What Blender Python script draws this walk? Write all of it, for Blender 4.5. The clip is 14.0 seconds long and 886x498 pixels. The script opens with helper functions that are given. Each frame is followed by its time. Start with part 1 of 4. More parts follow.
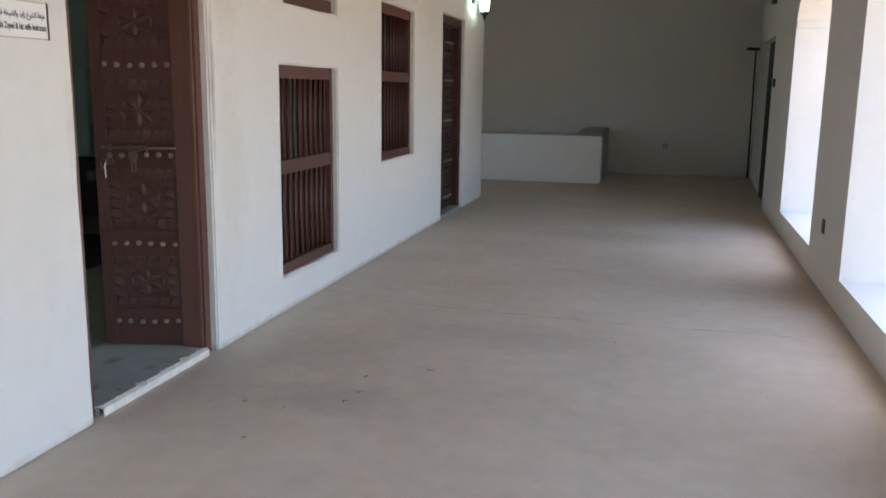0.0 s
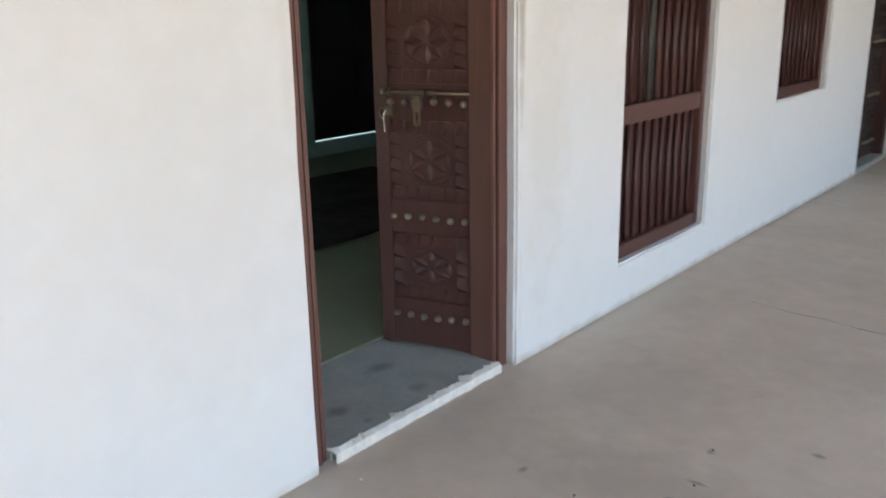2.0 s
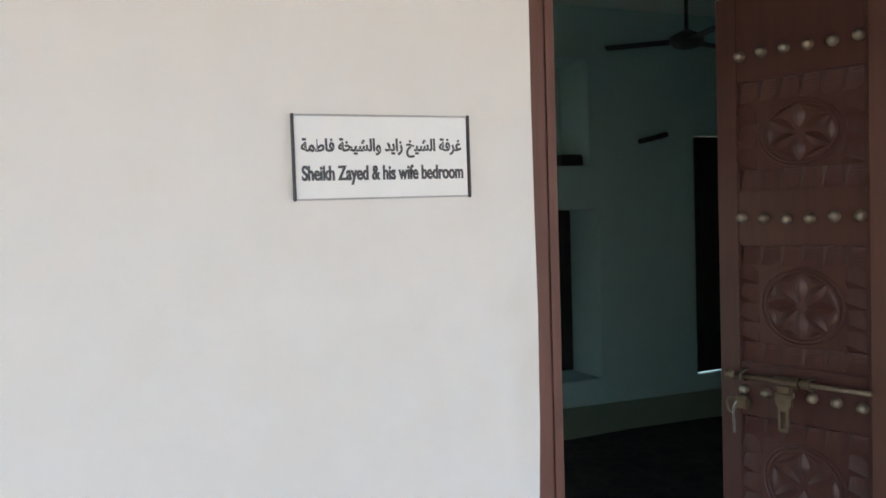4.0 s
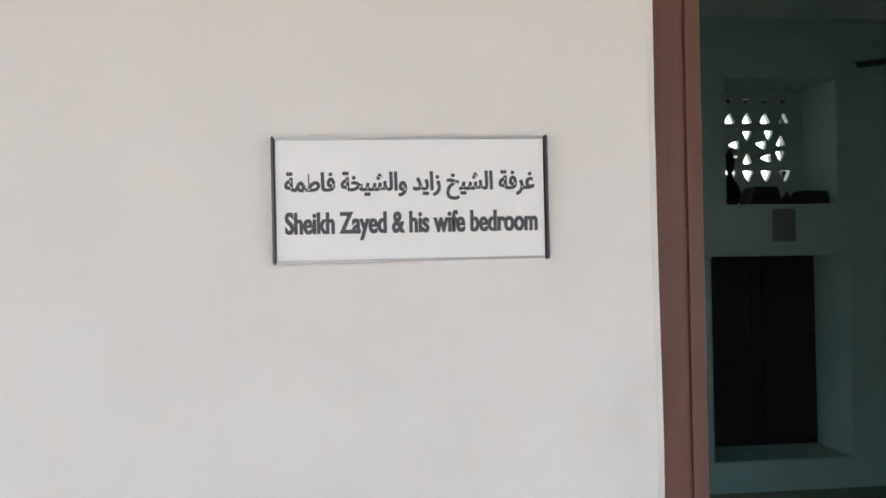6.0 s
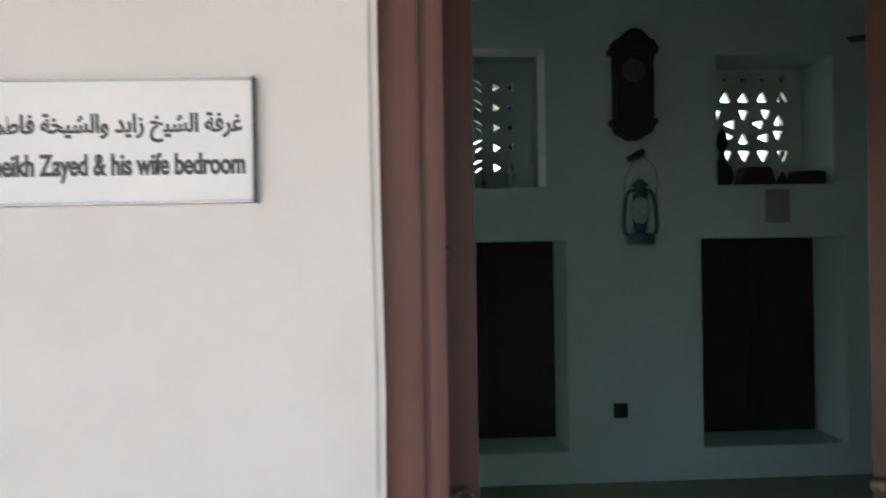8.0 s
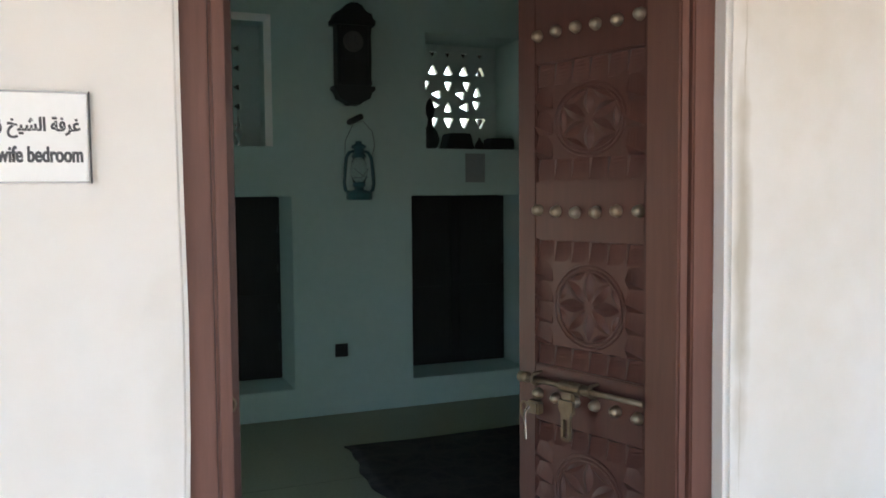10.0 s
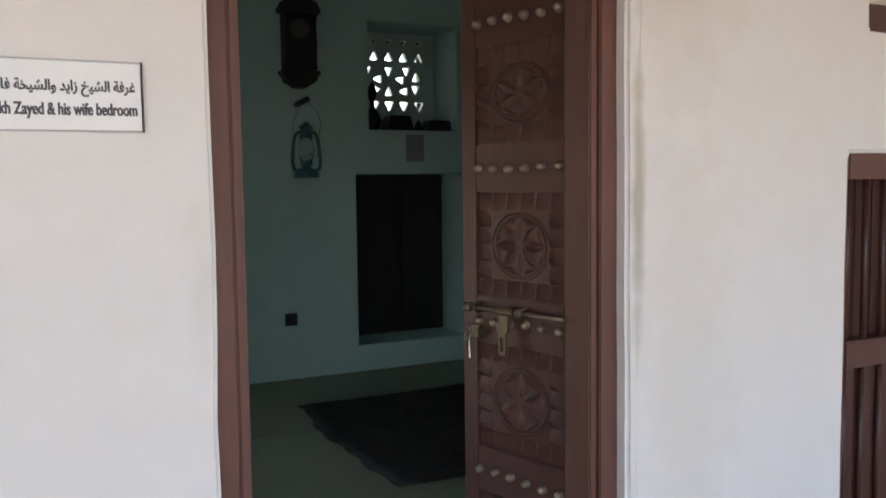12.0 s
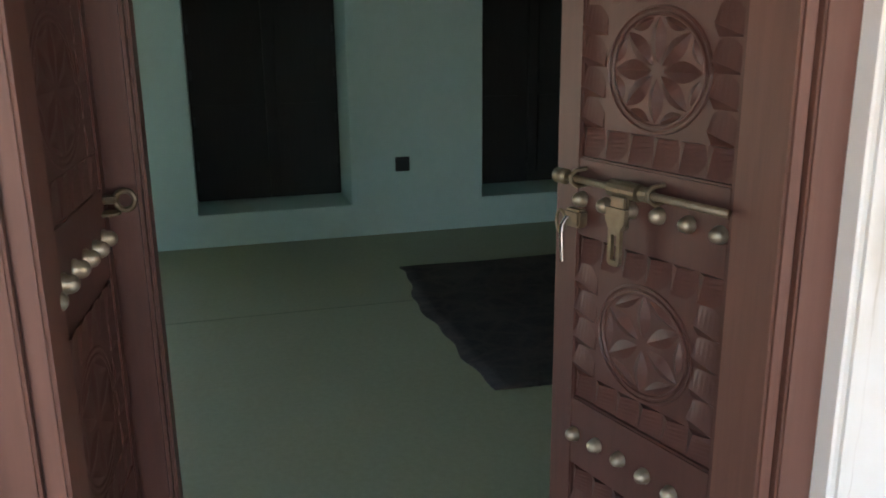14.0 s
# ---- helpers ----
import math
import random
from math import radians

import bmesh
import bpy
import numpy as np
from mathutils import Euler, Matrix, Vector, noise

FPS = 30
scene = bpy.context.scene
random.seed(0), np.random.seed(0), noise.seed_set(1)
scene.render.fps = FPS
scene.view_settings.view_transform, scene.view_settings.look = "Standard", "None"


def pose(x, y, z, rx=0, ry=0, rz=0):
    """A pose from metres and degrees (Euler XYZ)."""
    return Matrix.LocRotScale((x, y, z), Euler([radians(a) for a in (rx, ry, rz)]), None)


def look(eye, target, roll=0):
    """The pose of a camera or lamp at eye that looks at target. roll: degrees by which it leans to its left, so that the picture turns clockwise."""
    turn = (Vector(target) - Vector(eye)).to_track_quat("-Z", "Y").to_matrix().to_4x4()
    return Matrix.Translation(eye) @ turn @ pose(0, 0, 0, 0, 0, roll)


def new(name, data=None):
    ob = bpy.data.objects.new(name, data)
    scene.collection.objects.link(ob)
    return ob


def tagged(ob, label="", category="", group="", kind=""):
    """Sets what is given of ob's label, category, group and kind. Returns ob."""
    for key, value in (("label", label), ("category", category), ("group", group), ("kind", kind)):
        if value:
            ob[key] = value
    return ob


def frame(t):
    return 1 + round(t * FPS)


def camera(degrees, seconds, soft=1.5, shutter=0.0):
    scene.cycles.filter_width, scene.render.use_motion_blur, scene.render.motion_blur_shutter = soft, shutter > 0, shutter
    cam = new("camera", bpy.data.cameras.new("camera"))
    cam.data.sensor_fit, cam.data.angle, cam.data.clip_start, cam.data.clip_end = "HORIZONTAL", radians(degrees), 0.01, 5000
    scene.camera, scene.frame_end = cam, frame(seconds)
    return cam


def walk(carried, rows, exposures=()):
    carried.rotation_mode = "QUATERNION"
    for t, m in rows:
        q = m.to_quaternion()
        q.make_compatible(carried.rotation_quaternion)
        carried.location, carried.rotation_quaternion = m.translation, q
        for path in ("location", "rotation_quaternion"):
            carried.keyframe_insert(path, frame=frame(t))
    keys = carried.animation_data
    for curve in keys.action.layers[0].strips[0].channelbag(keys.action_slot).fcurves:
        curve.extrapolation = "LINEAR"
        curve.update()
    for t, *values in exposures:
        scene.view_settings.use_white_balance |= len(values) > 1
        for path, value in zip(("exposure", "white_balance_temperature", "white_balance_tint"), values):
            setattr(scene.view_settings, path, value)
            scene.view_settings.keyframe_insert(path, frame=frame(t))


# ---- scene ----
cam = camera(55.5, 14.0, 1.7, 0.2)
PATH = [
    (0, (-0.074, 0.181, 1.512), (-0.547, 2.088, 1.14), 0.8),
    (0.5, (-0.164, 0.551, 1.44), (-0.667, 2.428, 0.969), -0.3),
    (1, (-0.27, 0.946, 1.453), (-1.078, 2.687, 0.89), -2.0),
    (1.5, (-0.425, 1.326, 1.481), (-1.464, 2.926, 0.882), -1.4),
    (2, (-0.506, 1.647, 1.512), (-1.748, 3.114, 0.96), -1.1),
    (2.3, (-0.562, 1.854, 1.547), (-1.986, 3.173, 1.067), -1.6),
    (2.5, (-0.613, 1.944, 1.592), (-2.152, 3.148, 1.165), -2.0),
    (3, (-0.799, 2.16, 1.612), (-2.46, 3.241, 1.35), -1.5),
    (3.5, (-0.972, 2.341, 1.648), (-2.728, 3.286, 1.505), -1.6),
    (4, (-1.095, 2.547, 1.651), (-2.943, 3.309, 1.574), -1.7),
    (4.2, (-1.135, 2.631, 1.652), (-3.013, 3.317, 1.601), -1.9),
    (6.3, (-1.512, 3.0, 1.686), (-3.509, 3.098, 1.72), -0.8),
    (6.5, (-1.508, 3.056, 1.681), (-3.508, 3.066, 1.721), -0.7),
    (7, (-1.488, 3.138, 1.677), (-3.487, 3.08, 1.713), -0.5),
    (7.5, (-1.479, 3.213, 1.667), (-3.478, 3.152, 1.701), -0.5),
    (8, (-1.489, 3.311, 1.628), (-3.485, 3.433, 1.629), -0.9),
    (8.5, (-1.501, 3.392, 1.611), (-3.447, 3.829, 1.455), -0.7),
    (9, (-1.409, 3.38, 1.616), (-3.329, 3.892, 1.389), -0.8),
    (9.2, (-1.353, 3.354, 1.632), (-3.259, 3.913, 1.4), -0.9),
    (11.3, (-0.572, 2.894, 1.666), (-2.333, 3.842, 1.701), -0.9),
    (11.5, (-0.568, 2.889, 1.642), (-2.339, 3.818, 1.681), -0.8),
    (12, (-0.616, 2.915, 1.567), (-2.395, 3.818, 1.418), -0.7),
    (12.5, (-0.806, 2.997, 1.561), (-2.58, 3.889, 1.328), -0.7),
    (13, (-1.046, 3.125, 1.545), (-2.837, 3.965, 1.249), -0.9),
    (13.5, (-1.266, 3.369, 1.485), (-3.091, 4.057, 1.045), -0.9),
    (14, (-1.534, 3.566, 1.464), (-3.393, 4.085, 0.94), -0.6),
]
EXPOSURE = [(0.0, 2.97, 6750, 9), (0.5, 3.35, 6700, 9), (1.0, 3.42, 6800, 9), (1.5, 3.43, 6750, 9),
            (2.0, 3.32, 6750, 8), (2.5, 3.22, 6550, 7), (3.0, 3.1, 6500, 7), (4.2, 3.1, 6350, 7),
            (6.5, 3.07, 6350, 9), (7.5, 3.07, 6400, 9), (8.0, 3.15, 6450, 8), (8.5, 3.6, 6550, 7),
            (9.2, 3.65, 6550, 7), (11.5, 3.07, 6550, 11), (12.5, 3.1, 6700, 12), (13.0, 3.07, 6800, 12),
            (13.5, 3.03, 6950, 11), (14.0, 3.78, 7000, 8)]
walk(cam, [(t, look(eye, target, roll)) for t, eye, target, roll in PATH], EXPOSURE)


# ---- light ----
world = bpy.data.worlds.new("sky")
scene.world = world
world.use_nodes = True
wn = world.node_tree
sky = wn.nodes.new("ShaderNodeTexSky")
sky.sky_type = "NISHITA"
sky.sun_disc = False
sky.sun_elevation = radians(67)
sky.sun_rotation = radians(-24)
sky.dust_density = 3.0
wn.links.new(sky.outputs[0], wn.nodes["Background"].inputs[0])
wn.nodes["Background"].inputs[1].default_value = 0.15

sun_data = bpy.data.lights.new("sun", "SUN")
sun_data.energy, sun_data.angle, sun_data.color = 2.0, radians(0.6), (1.0, 0.94, 0.86)
sun = new("sun", sun_data)
sun.matrix_world = look((-4.0, 9.0, 23.5), (0.0, 0.0, 0.0))


W = -2.46          # corridor face of the long wall


# ---- materials ----
def mat(name, a, b, rough=0.8, big=0.8, fine=25.0, bump=0.15, metal=0.0, spec=0.5, bump_dist=0.01):
    """A surface that varies between two colours at a large and a fine scale, with relief."""
    m = bpy.data.materials.new(name)
    m.use_nodes = True
    nt = m.node_tree
    n, l = nt.nodes, nt.links
    bsdf = n["Principled BSDF"]
    bsdf.inputs["Metallic"].default_value = metal
    bsdf.inputs["Specular IOR Level"].default_value = spec
    geo = n.new("ShaderNodeNewGeometry")
    t1, t2 = n.new("ShaderNodeTexNoise"), n.new("ShaderNodeTexNoise")
    t1.inputs["Scale"].default_value, t1.inputs["Detail"].default_value = big, 6
    t2.inputs["Scale"].default_value, t2.inputs["Detail"].default_value = fine, 8
    t2.inputs["Roughness"].default_value = 0.65
    l.new(geo.outputs["Position"], t1.inputs["Vector"])
    l.new(geo.outputs["Position"], t2.inputs["Vector"])
    mix = n.new("ShaderNodeMath")
    mix.operation = "MULTIPLY_ADD"
    l.new(t2.outputs["Fac"], mix.inputs[0])
    mix.inputs[1].default_value = 0.45
    half = n.new("ShaderNodeMath")
    half.operation = "MULTIPLY"
    half.inputs[1].default_value = 0.55
    l.new(t1.outputs["Fac"], half.inputs[0])
    l.new(half.outputs[0], mix.inputs[2])
    ramp = n.new("ShaderNodeValToRGB")
    ramp.color_ramp.elements[0].position, ramp.color_ramp.elements[1].position = 0.36, 0.64
    ramp.color_ramp.elements[0].color, ramp.color_ramp.elements[1].color = (*a, 1), (*b, 1)
    l.new(mix.outputs[0], ramp.inputs[0])
    l.new(ramp.outputs[0], bsdf.inputs["Base Color"])
    rr = n.new("ShaderNodeMapRange")
    rr.inputs["To Min"].default_value, rr.inputs["To Max"].default_value = max(rough - 0.1, 0.03), min(rough + 0.1, 1)
    l.new(t1.outputs["Fac"], rr.inputs[0])
    l.new(rr.outputs[0], bsdf.inputs["Roughness"])
    if bump:
        bp = n.new("ShaderNodeBump")
        bp.inputs["Strength"].default_value, bp.inputs["Distance"].default_value = bump, bump_dist
        l.new(mix.outputs[0], bp.inputs["Height"])
        l.new(bp.outputs[0], bsdf.inputs["Normal"])
    return m


def wood(name, a, b, rough=0.55, stretch=(18, 18, 1.2), bump=0.25):
    """Painted or stained wood with grain that runs upright."""
    m = mat(name, a, b, rough, 1.5, 12, bump, bump_dist=0.003)
    nt = m.node_tree
    geo = next(x for x in nt.nodes if x.bl_idname == "ShaderNodeNewGeometry")
    mp = nt.nodes.new("ShaderNodeMapping")
    mp.inputs["Scale"].default_value = stretch
    nt.links.new(geo.outputs["Position"], mp.inputs["Vector"])
    for x in nt.nodes:
        if x.bl_idname == "ShaderNodeTexNoise" and abs(x.inputs["Scale"].default_value - 12) < 0.1:
            x.inputs["Scale"].default_value = 3.0
            nt.links.new(mp.outputs[0], x.inputs["Vector"])
    return m


def add_stain_or_tint(m, centre, size, colour, strength):
    """A soiled or tinted patch with a ragged outline on the material m, at a place in the world."""
    nt = m.node_tree
    n, l = nt.nodes, nt.links
    bsdf = n["Principled BSDF"]
    geo = n.new("ShaderNodeNewGeometry")
    mp = n.new("ShaderNodeMapping")
    mp.vector_type = "TEXTURE"
    mp.inputs["Location"].default_value = centre
    mp.inputs["Scale"].default_value = size
    l.new(geo.outputs["Position"], mp.inputs["Vector"])
    ln = n.new("ShaderNodeVectorMath")
    ln.operation = "LENGTH"
    l.new(mp.outputs[0], ln.inputs[0])
    tx = n.new("ShaderNodeTexNoise")
    tx.inputs["Scale"].default_value, tx.inputs["Detail"].default_value = 9.0, 6
    l.new(geo.outputs["Position"], tx.inputs["Vector"])
    sm = n.new("ShaderNodeMath")
    sm.operation = "MULTIPLY_ADD"
    sm.inputs[1].default_value, sm.inputs[2].default_value = 1.1, -0.55
    l.new(tx.outputs["Fac"], sm.inputs[0])
    ad = n.new("ShaderNodeMath")
    ad.operation = "ADD"
    l.new(sm.outputs[0], ad.inputs[0])
    l.new(ln.outputs["Value"], ad.inputs[1])
    mr = n.new("ShaderNodeMapRange")
    mr.inputs["From Min"].default_value, mr.inputs["From Max"].default_value = 0.3, 1.0
    mr.inputs["To Min"].default_value, mr.inputs["To Max"].default_value = strength, 0.0
    l.new(ad.outputs[0], mr.inputs[0])
    mx = n.new("ShaderNodeMix")
    mx.data_type = "RGBA"
    old = bsdf.inputs["Base Color"].links[0].from_socket
    l.new(mr.outputs[0], mx.inputs["Factor"])
    l.new(old, mx.inputs["A"])
    mx.inputs["B"].default_value = (*colour, 1)
    l.new(mx.outputs["Result"], bsdf.inputs["Base Color"])


PLASTER = mat("white_plaster", (0.78, 0.758, 0.722), (0.815, 0.798, 0.77), 0.9, 0.6, 9, 0.16, spec=0.2)
add_stain_or_tint(PLASTER, (W, 4.463, 1.55), (0.3, 0.030, 0.5), (0.42, 0.37, 0.28), 0.7)
add_stain_or_tint(PLASTER, (W, 3.27, 1.3), (0.3, 0.05, 0.3), (0.55, 0.51, 0.44), 0.2)
add_stain_or_tint(PLASTER, (W, 4.62, 2.2), (0.3, 0.25, 0.5), (0.66, 0.60, 0.50), 0.4)
add_stain_or_tint(PLASTER, (W, 4.65, 1.0), (0.3, 0.22, 0.8), (0.68, 0.62, 0.52), 0.3)
add_stain_or_tint(PLASTER, (W, 2.9, 1.0), (0.3, 0.5, 0.7), (0.70, 0.65, 0.58), 0.2)
# low strip, darker and browner, along the foot of the long wall
add_stain_or_tint(PLASTER, (W, 8.0, 0.0), (0.3, 9.0, 0.05), (0.50, 0.44, 0.36), 0.7)
ROOM = mat("pale_blue_green_paint", (0.445, 0.59, 0.555), (0.485, 0.63, 0.595), 0.85, 0.8, 14, 0.25, spec=0.2)
CEIL = mat("ceiling_paint", (0.83, 0.83, 0.81), (0.87, 0.87, 0.855), 0.9, 0.7, 10, 0.2, spec=0.2)
CEIL_DIM = wood("aged_palm_wood", (0.23, 0.205, 0.175), (0.32, 0.29, 0.25), 0.8, (6, 1.0, 6), 0.5)
FLOOR = mat("worn_screed", (0.565, 0.462, 0.368), (0.69, 0.575, 0.47), 0.72, 1.1, 7, 0.2, spec=0.35)
for place, size, dark in (((-1.6, 3.9, 0), (0.5, 0.3, 0.1), 0.5), ((-1.9, 4.6, 0), (0.5, 0.5, 0.1), 0.4), ((-1.0, 5.2, 0), (0.9, 0.35, 0.1), 0.4), ((-1.5, 2.6, 0), (0.35, 0.3, 0.1), 0.4), ((0.3, 7.0, 0), (0.9, 0.5, 0.1), 0.35), ((-0.4, 9.2, 0), (1.4, 0.4, 0.1), 0.35)):
    add_stain_or_tint(FLOOR, place, size, (0.36, 0.30, 0.245), 0.8 * dark)
# dusty pale strip along the foot of the long wall, small dark scuffs
add_stain_or_tint(FLOOR, (W + 0.03, 5.35, 0), (0.16, 0.75, 0.1), (0.70, 0.61, 0.49), 0.65)
add_stain_or_tint(FLOOR, (W + 0.03, 2.3, 0), (0.13, 0.9, 0.1), (0.68, 0.59, 0.48), 0.5)
for place, size in (((-1.48, 3.89, 0), (0.03, 0.015, 0.1)), ((-1.50, 4.25, 0), (0.02, 0.025, 0.1)), ((-1.455, 4.03, 0), (0.045, 0.014, 0.1)), ((-1.95, 3.75, 0), (0.02, 0.03, 0.1)), ((-1.75, 3.35, 0), (0.018, 0.02, 0.1)), ((-1.2, 4.45, 0), (0.03, 0.02, 0.1))):
    add_stain_or_tint(FLOOR, place, size, (0.20, 0.165, 0.14), 0.65)
VINYL = mat("olive_vinyl", (0.225, 0.235, 0.155), (0.285, 0.295, 0.205), 0.5, 0.8, 40, 0.08, spec=0.4)
VINYL_DARK = mat("vinyl_joint", (0.165, 0.177, 0.118), (0.21, 0.222, 0.155), 0.6, 2, 40, 0.1)
DIRT = mat("dirty_plaster", (0.50, 0.46, 0.39), (0.66, 0.62, 0.55), 0.95, 6, 50, 0.3, spec=0.1)
CONCRETE = mat("grey_concrete", (0.31, 0.32, 0.29), (0.43, 0.435, 0.40), 0.85, 5, 60, 0.4)
for place, size in (((-2.60, 3.95, 0), (0.05, 0.07, 0.1)), ((-2.54, 4.16, 0), (0.02, 0.05, 0.1)), ((-2.7, 3.6, 0), (0.05, 0.06, 0.1)), ((-2.56, 3.62, 0), (0.03, 0.04, 0.1)), ((-2.85, 4.0, 0), (0.06, 0.12, 0.1))):
    add_stain_or_tint(CONCRETE, place, size, (0.14, 0.14, 0.125), 0.6)
CHIPPED = mat("chipped_white_paint", (0.70, 0.65, 0.57), (0.88, 0.84, 0.76), 0.8, 14, 60, 0.6)
SAND = mat("courtyard_sand", (0.30, 0.235, 0.17), (0.38, 0.30, 0.22), 0.95, 0.3, 6, 0.4, spec=0.1)
WOOD = wood("red_brown_wood", (0.080, 0.032, 0.024), (0.125, 0.051, 0.039))
WOOD_LIGHT = wood("worn_red_brown_wood", (0.108, 0.043, 0.031), (0.165, 0.069, 0.050))
WOOD_DEEP = wood("deep_brown_wood", (0.026, 0.013, 0.010), (0.042, 0.021, 0.017))
WOOD_DARK = wood("dark_brown_wood", (0.056, 0.0205, 0.0162), (0.090, 0.0345, 0.0268), 0.44)
SHUTTER = wood("black_brown_wood", (0.017, 0.016, 0.016), (0.028, 0.027, 0.026), 0.65)
BRASS = mat("dull_brass", (0.27, 0.22, 0.16), (0.42, 0.36, 0.28), 0.4, 8, 60, 0.1, metal=0.75)
IRON = mat("aged_brass", (0.13, 0.10, 0.068), (0.23, 0.185, 0.125), 0.45, 10, 60, 0.2, metal=0.7)
STEEL = mat("bright_steel", (0.6, 0.6, 0.6), (0.7, 0.7, 0.7), 0.25, 10, 60, 0.02, metal=1.0)
BLACK = mat("black_plastic", (0.010, 0.011, 0.012), (0.016, 0.017, 0.018), 0.4, 5, 50, 0.05)
BLACK_WOOD = wood("near_black_wood", (0.006, 0.0075, 0.0075), (0.011, 0.0125, 0.0125), 0.6)
DIAL = mat("old_dial", (0.07, 0.065, 0.06), (0.10, 0.095, 0.085), 0.5, 10, 50, 0.05)
TEAL = mat("blue_green_enamel", (0.02, 0.085, 0.105), (0.035, 0.12, 0.14), 0.35, 12, 70, 0.1)
GYPSUM = mat("carved_gypsum", (0.62, 0.58, 0.50), (0.72, 0.68, 0.60), 0.9, 3, 40, 0.35, spec=0.2)
GYPSUM_ROOM = mat("carved_gypsum_grey", (0.47, 0.58, 0.55), (0.52, 0.63, 0.60), 0.9, 3, 40, 0.35, spec=0.2)
PAPER = mat("grey_paper", (0.20, 0.22, 0.22), (0.25, 0.27, 0.27), 0.7, 5, 60, 0.05)
SIGN = mat("brushed_sign_face", (0.84, 0.845, 0.835), (0.88, 0.885, 0.875), 0.4, 2, 60, 0.02)
INK = mat("dark_grey_lettering", (0.055, 0.058, 0.065), (0.07, 0.072, 0.08), 0.5, 8, 60, 0.0)
RAIL = mat("dark_anodised_rail", (0.05, 0.05, 0.055), (0.08, 0.08, 0.085), 0.4, 8, 60, 0.05, metal=0.5)
RAIL_GREY = mat("grey_aluminium_rail", (0.36, 0.36, 0.36), (0.42, 0.42, 0.42), 0.4, 8, 60, 0.05, metal=0.5)
RUG = mat("dark_red_rug", (0.022, 0.021, 0.020), (0.058, 0.052, 0.048), 0.95, 4, 45, 0.6, spec=0.1)
_n, _l = RUG.node_tree.nodes, RUG.node_tree.links
_vo, _rp, _mx, _po = (_n.new(k) for k in ("ShaderNodeTexVoronoi", "ShaderNodeValToRGB", "ShaderNodeMix", "ShaderNodeNewGeometry"))
_vo.feature, _mx.data_type = "DISTANCE_TO_EDGE", "RGBA"
_vo.inputs["Scale"].default_value = 6.0
_rp.color_ramp.elements[0].position, _rp.color_ramp.elements[1].position = 0.0, 0.16
_rp.color_ramp.elements[0].color, _rp.color_ramp.elements[1].color = (0.45, 0.45, 0.45, 1), (0, 0, 0, 1)
_l.new(_po.outputs["Position"], _vo.inputs["Vector"])
_l.new(_vo.outputs["Distance"], _rp.inputs[0])
_l.new(_rp.outputs[0], _mx.inputs["Factor"])
_l.new(_n["Principled BSDF"].inputs["Base Color"].links[0].from_socket, _mx.inputs["A"])
_mx.inputs["B"].default_value = (0.075, 0.056, 0.052, 1)
_l.new(_mx.outputs["Result"], _n["Principled BSDF"].inputs["Base Color"])
SOCKET = mat("white_socket_plastic", (0.5, 0.5, 0.49), (0.56, 0.56, 0.55), 0.4, 8, 60, 0.02)
GREY_DARK = mat("dark_grey_paint", (0.03, 0.033, 0.036), (0.05, 0.053, 0.056), 0.5, 8, 60, 0.1)

GLASS = bpy.data.materials.new("clear_glass")
GLASS.use_nodes = True
_g = GLASS.node_tree.nodes["Principled BSDF"]
_g.inputs["Transmission Weight"].default_value, _g.inputs["Roughness"].default_value = 1.0, 0.05
_g.inputs["Base Color"].default_value = (0.9, 0.95, 0.95, 1)

GLOW = bpy.data.materials.new("lit_lamp_glass")
GLOW.use_nodes = True
_e = GLOW.node_tree.nodes["Principled BSDF"]
_e.inputs["Emission Color"].default_value = (0.72, 1.0, 0.86, 1)
_e.inputs["Emission Strength"].default_value = 2.2
_e.inputs["Base Color"].default_value = (0.8, 0.85, 0.8, 1)


# ---- helpers of this scene ----
def link(name, bm, material, parent=None, label="", smooth=False):
    bmesh.ops.recalc_face_normals(bm, faces=bm.faces)
    me = bpy.data.meshes.new(name)
    bm.to_mesh(me)
    bm.free()
    me.materials.append(material)
    if smooth:
        for p in me.polygons:
            p.use_smooth = True
    ob = new(name, me)
    if parent:
        ob.parent = parent
    if label:
        tagged(ob, label)
    return ob


def part(name, bm, material, parent, label="", smooth=False):
    return link(name, bm, material, parent, label, smooth)


def thing(name, label, category, m=None, group="", kind=""):
    ob = new(name)
    ob.empty_display_size = 0.1
    if m is not None:
        ob.matrix_world = m
    return tagged(ob, label, category, group, kind)


def box(bm, x0, x1, y0, y1, z0, z1, bevel=0.0):
    r = bmesh.ops.create_cube(bm, size=1)
    vs = r["verts"]
    for v in vs:
        v.co = Vector(((x0 + x1) / 2 + v.co.x * (x1 - x0), (y0 + y1) / 2 + v.co.y * (y1 - y0), (z0 + z1) / 2 + v.co.z * (z1 - z0)))
    if bevel:
        es = list({e for v in vs for e in v.link_edges})
        bmesh.ops.bevel(bm, geom=es, offset=bevel, segments=2, affect="EDGES", clamp_overlap=True)
    return bm


def boxed(*a, bevel=0.0):
    return box(bmesh.new(), *a, bevel=bevel)


def rod(bm, p, q, r, seg=10, r2=None):
    p, q = Vector(p), Vector(q)
    d = q - p
    m = Matrix.Translation((p + q) / 2) @ d.to_track_quat("Z", "Y").to_matrix().to_4x4()
    bmesh.ops.create_cone(bm, cap_ends=True, segments=seg, radius1=r, radius2=r if r2 is None else r2, depth=d.length, matrix=m)
    return bm


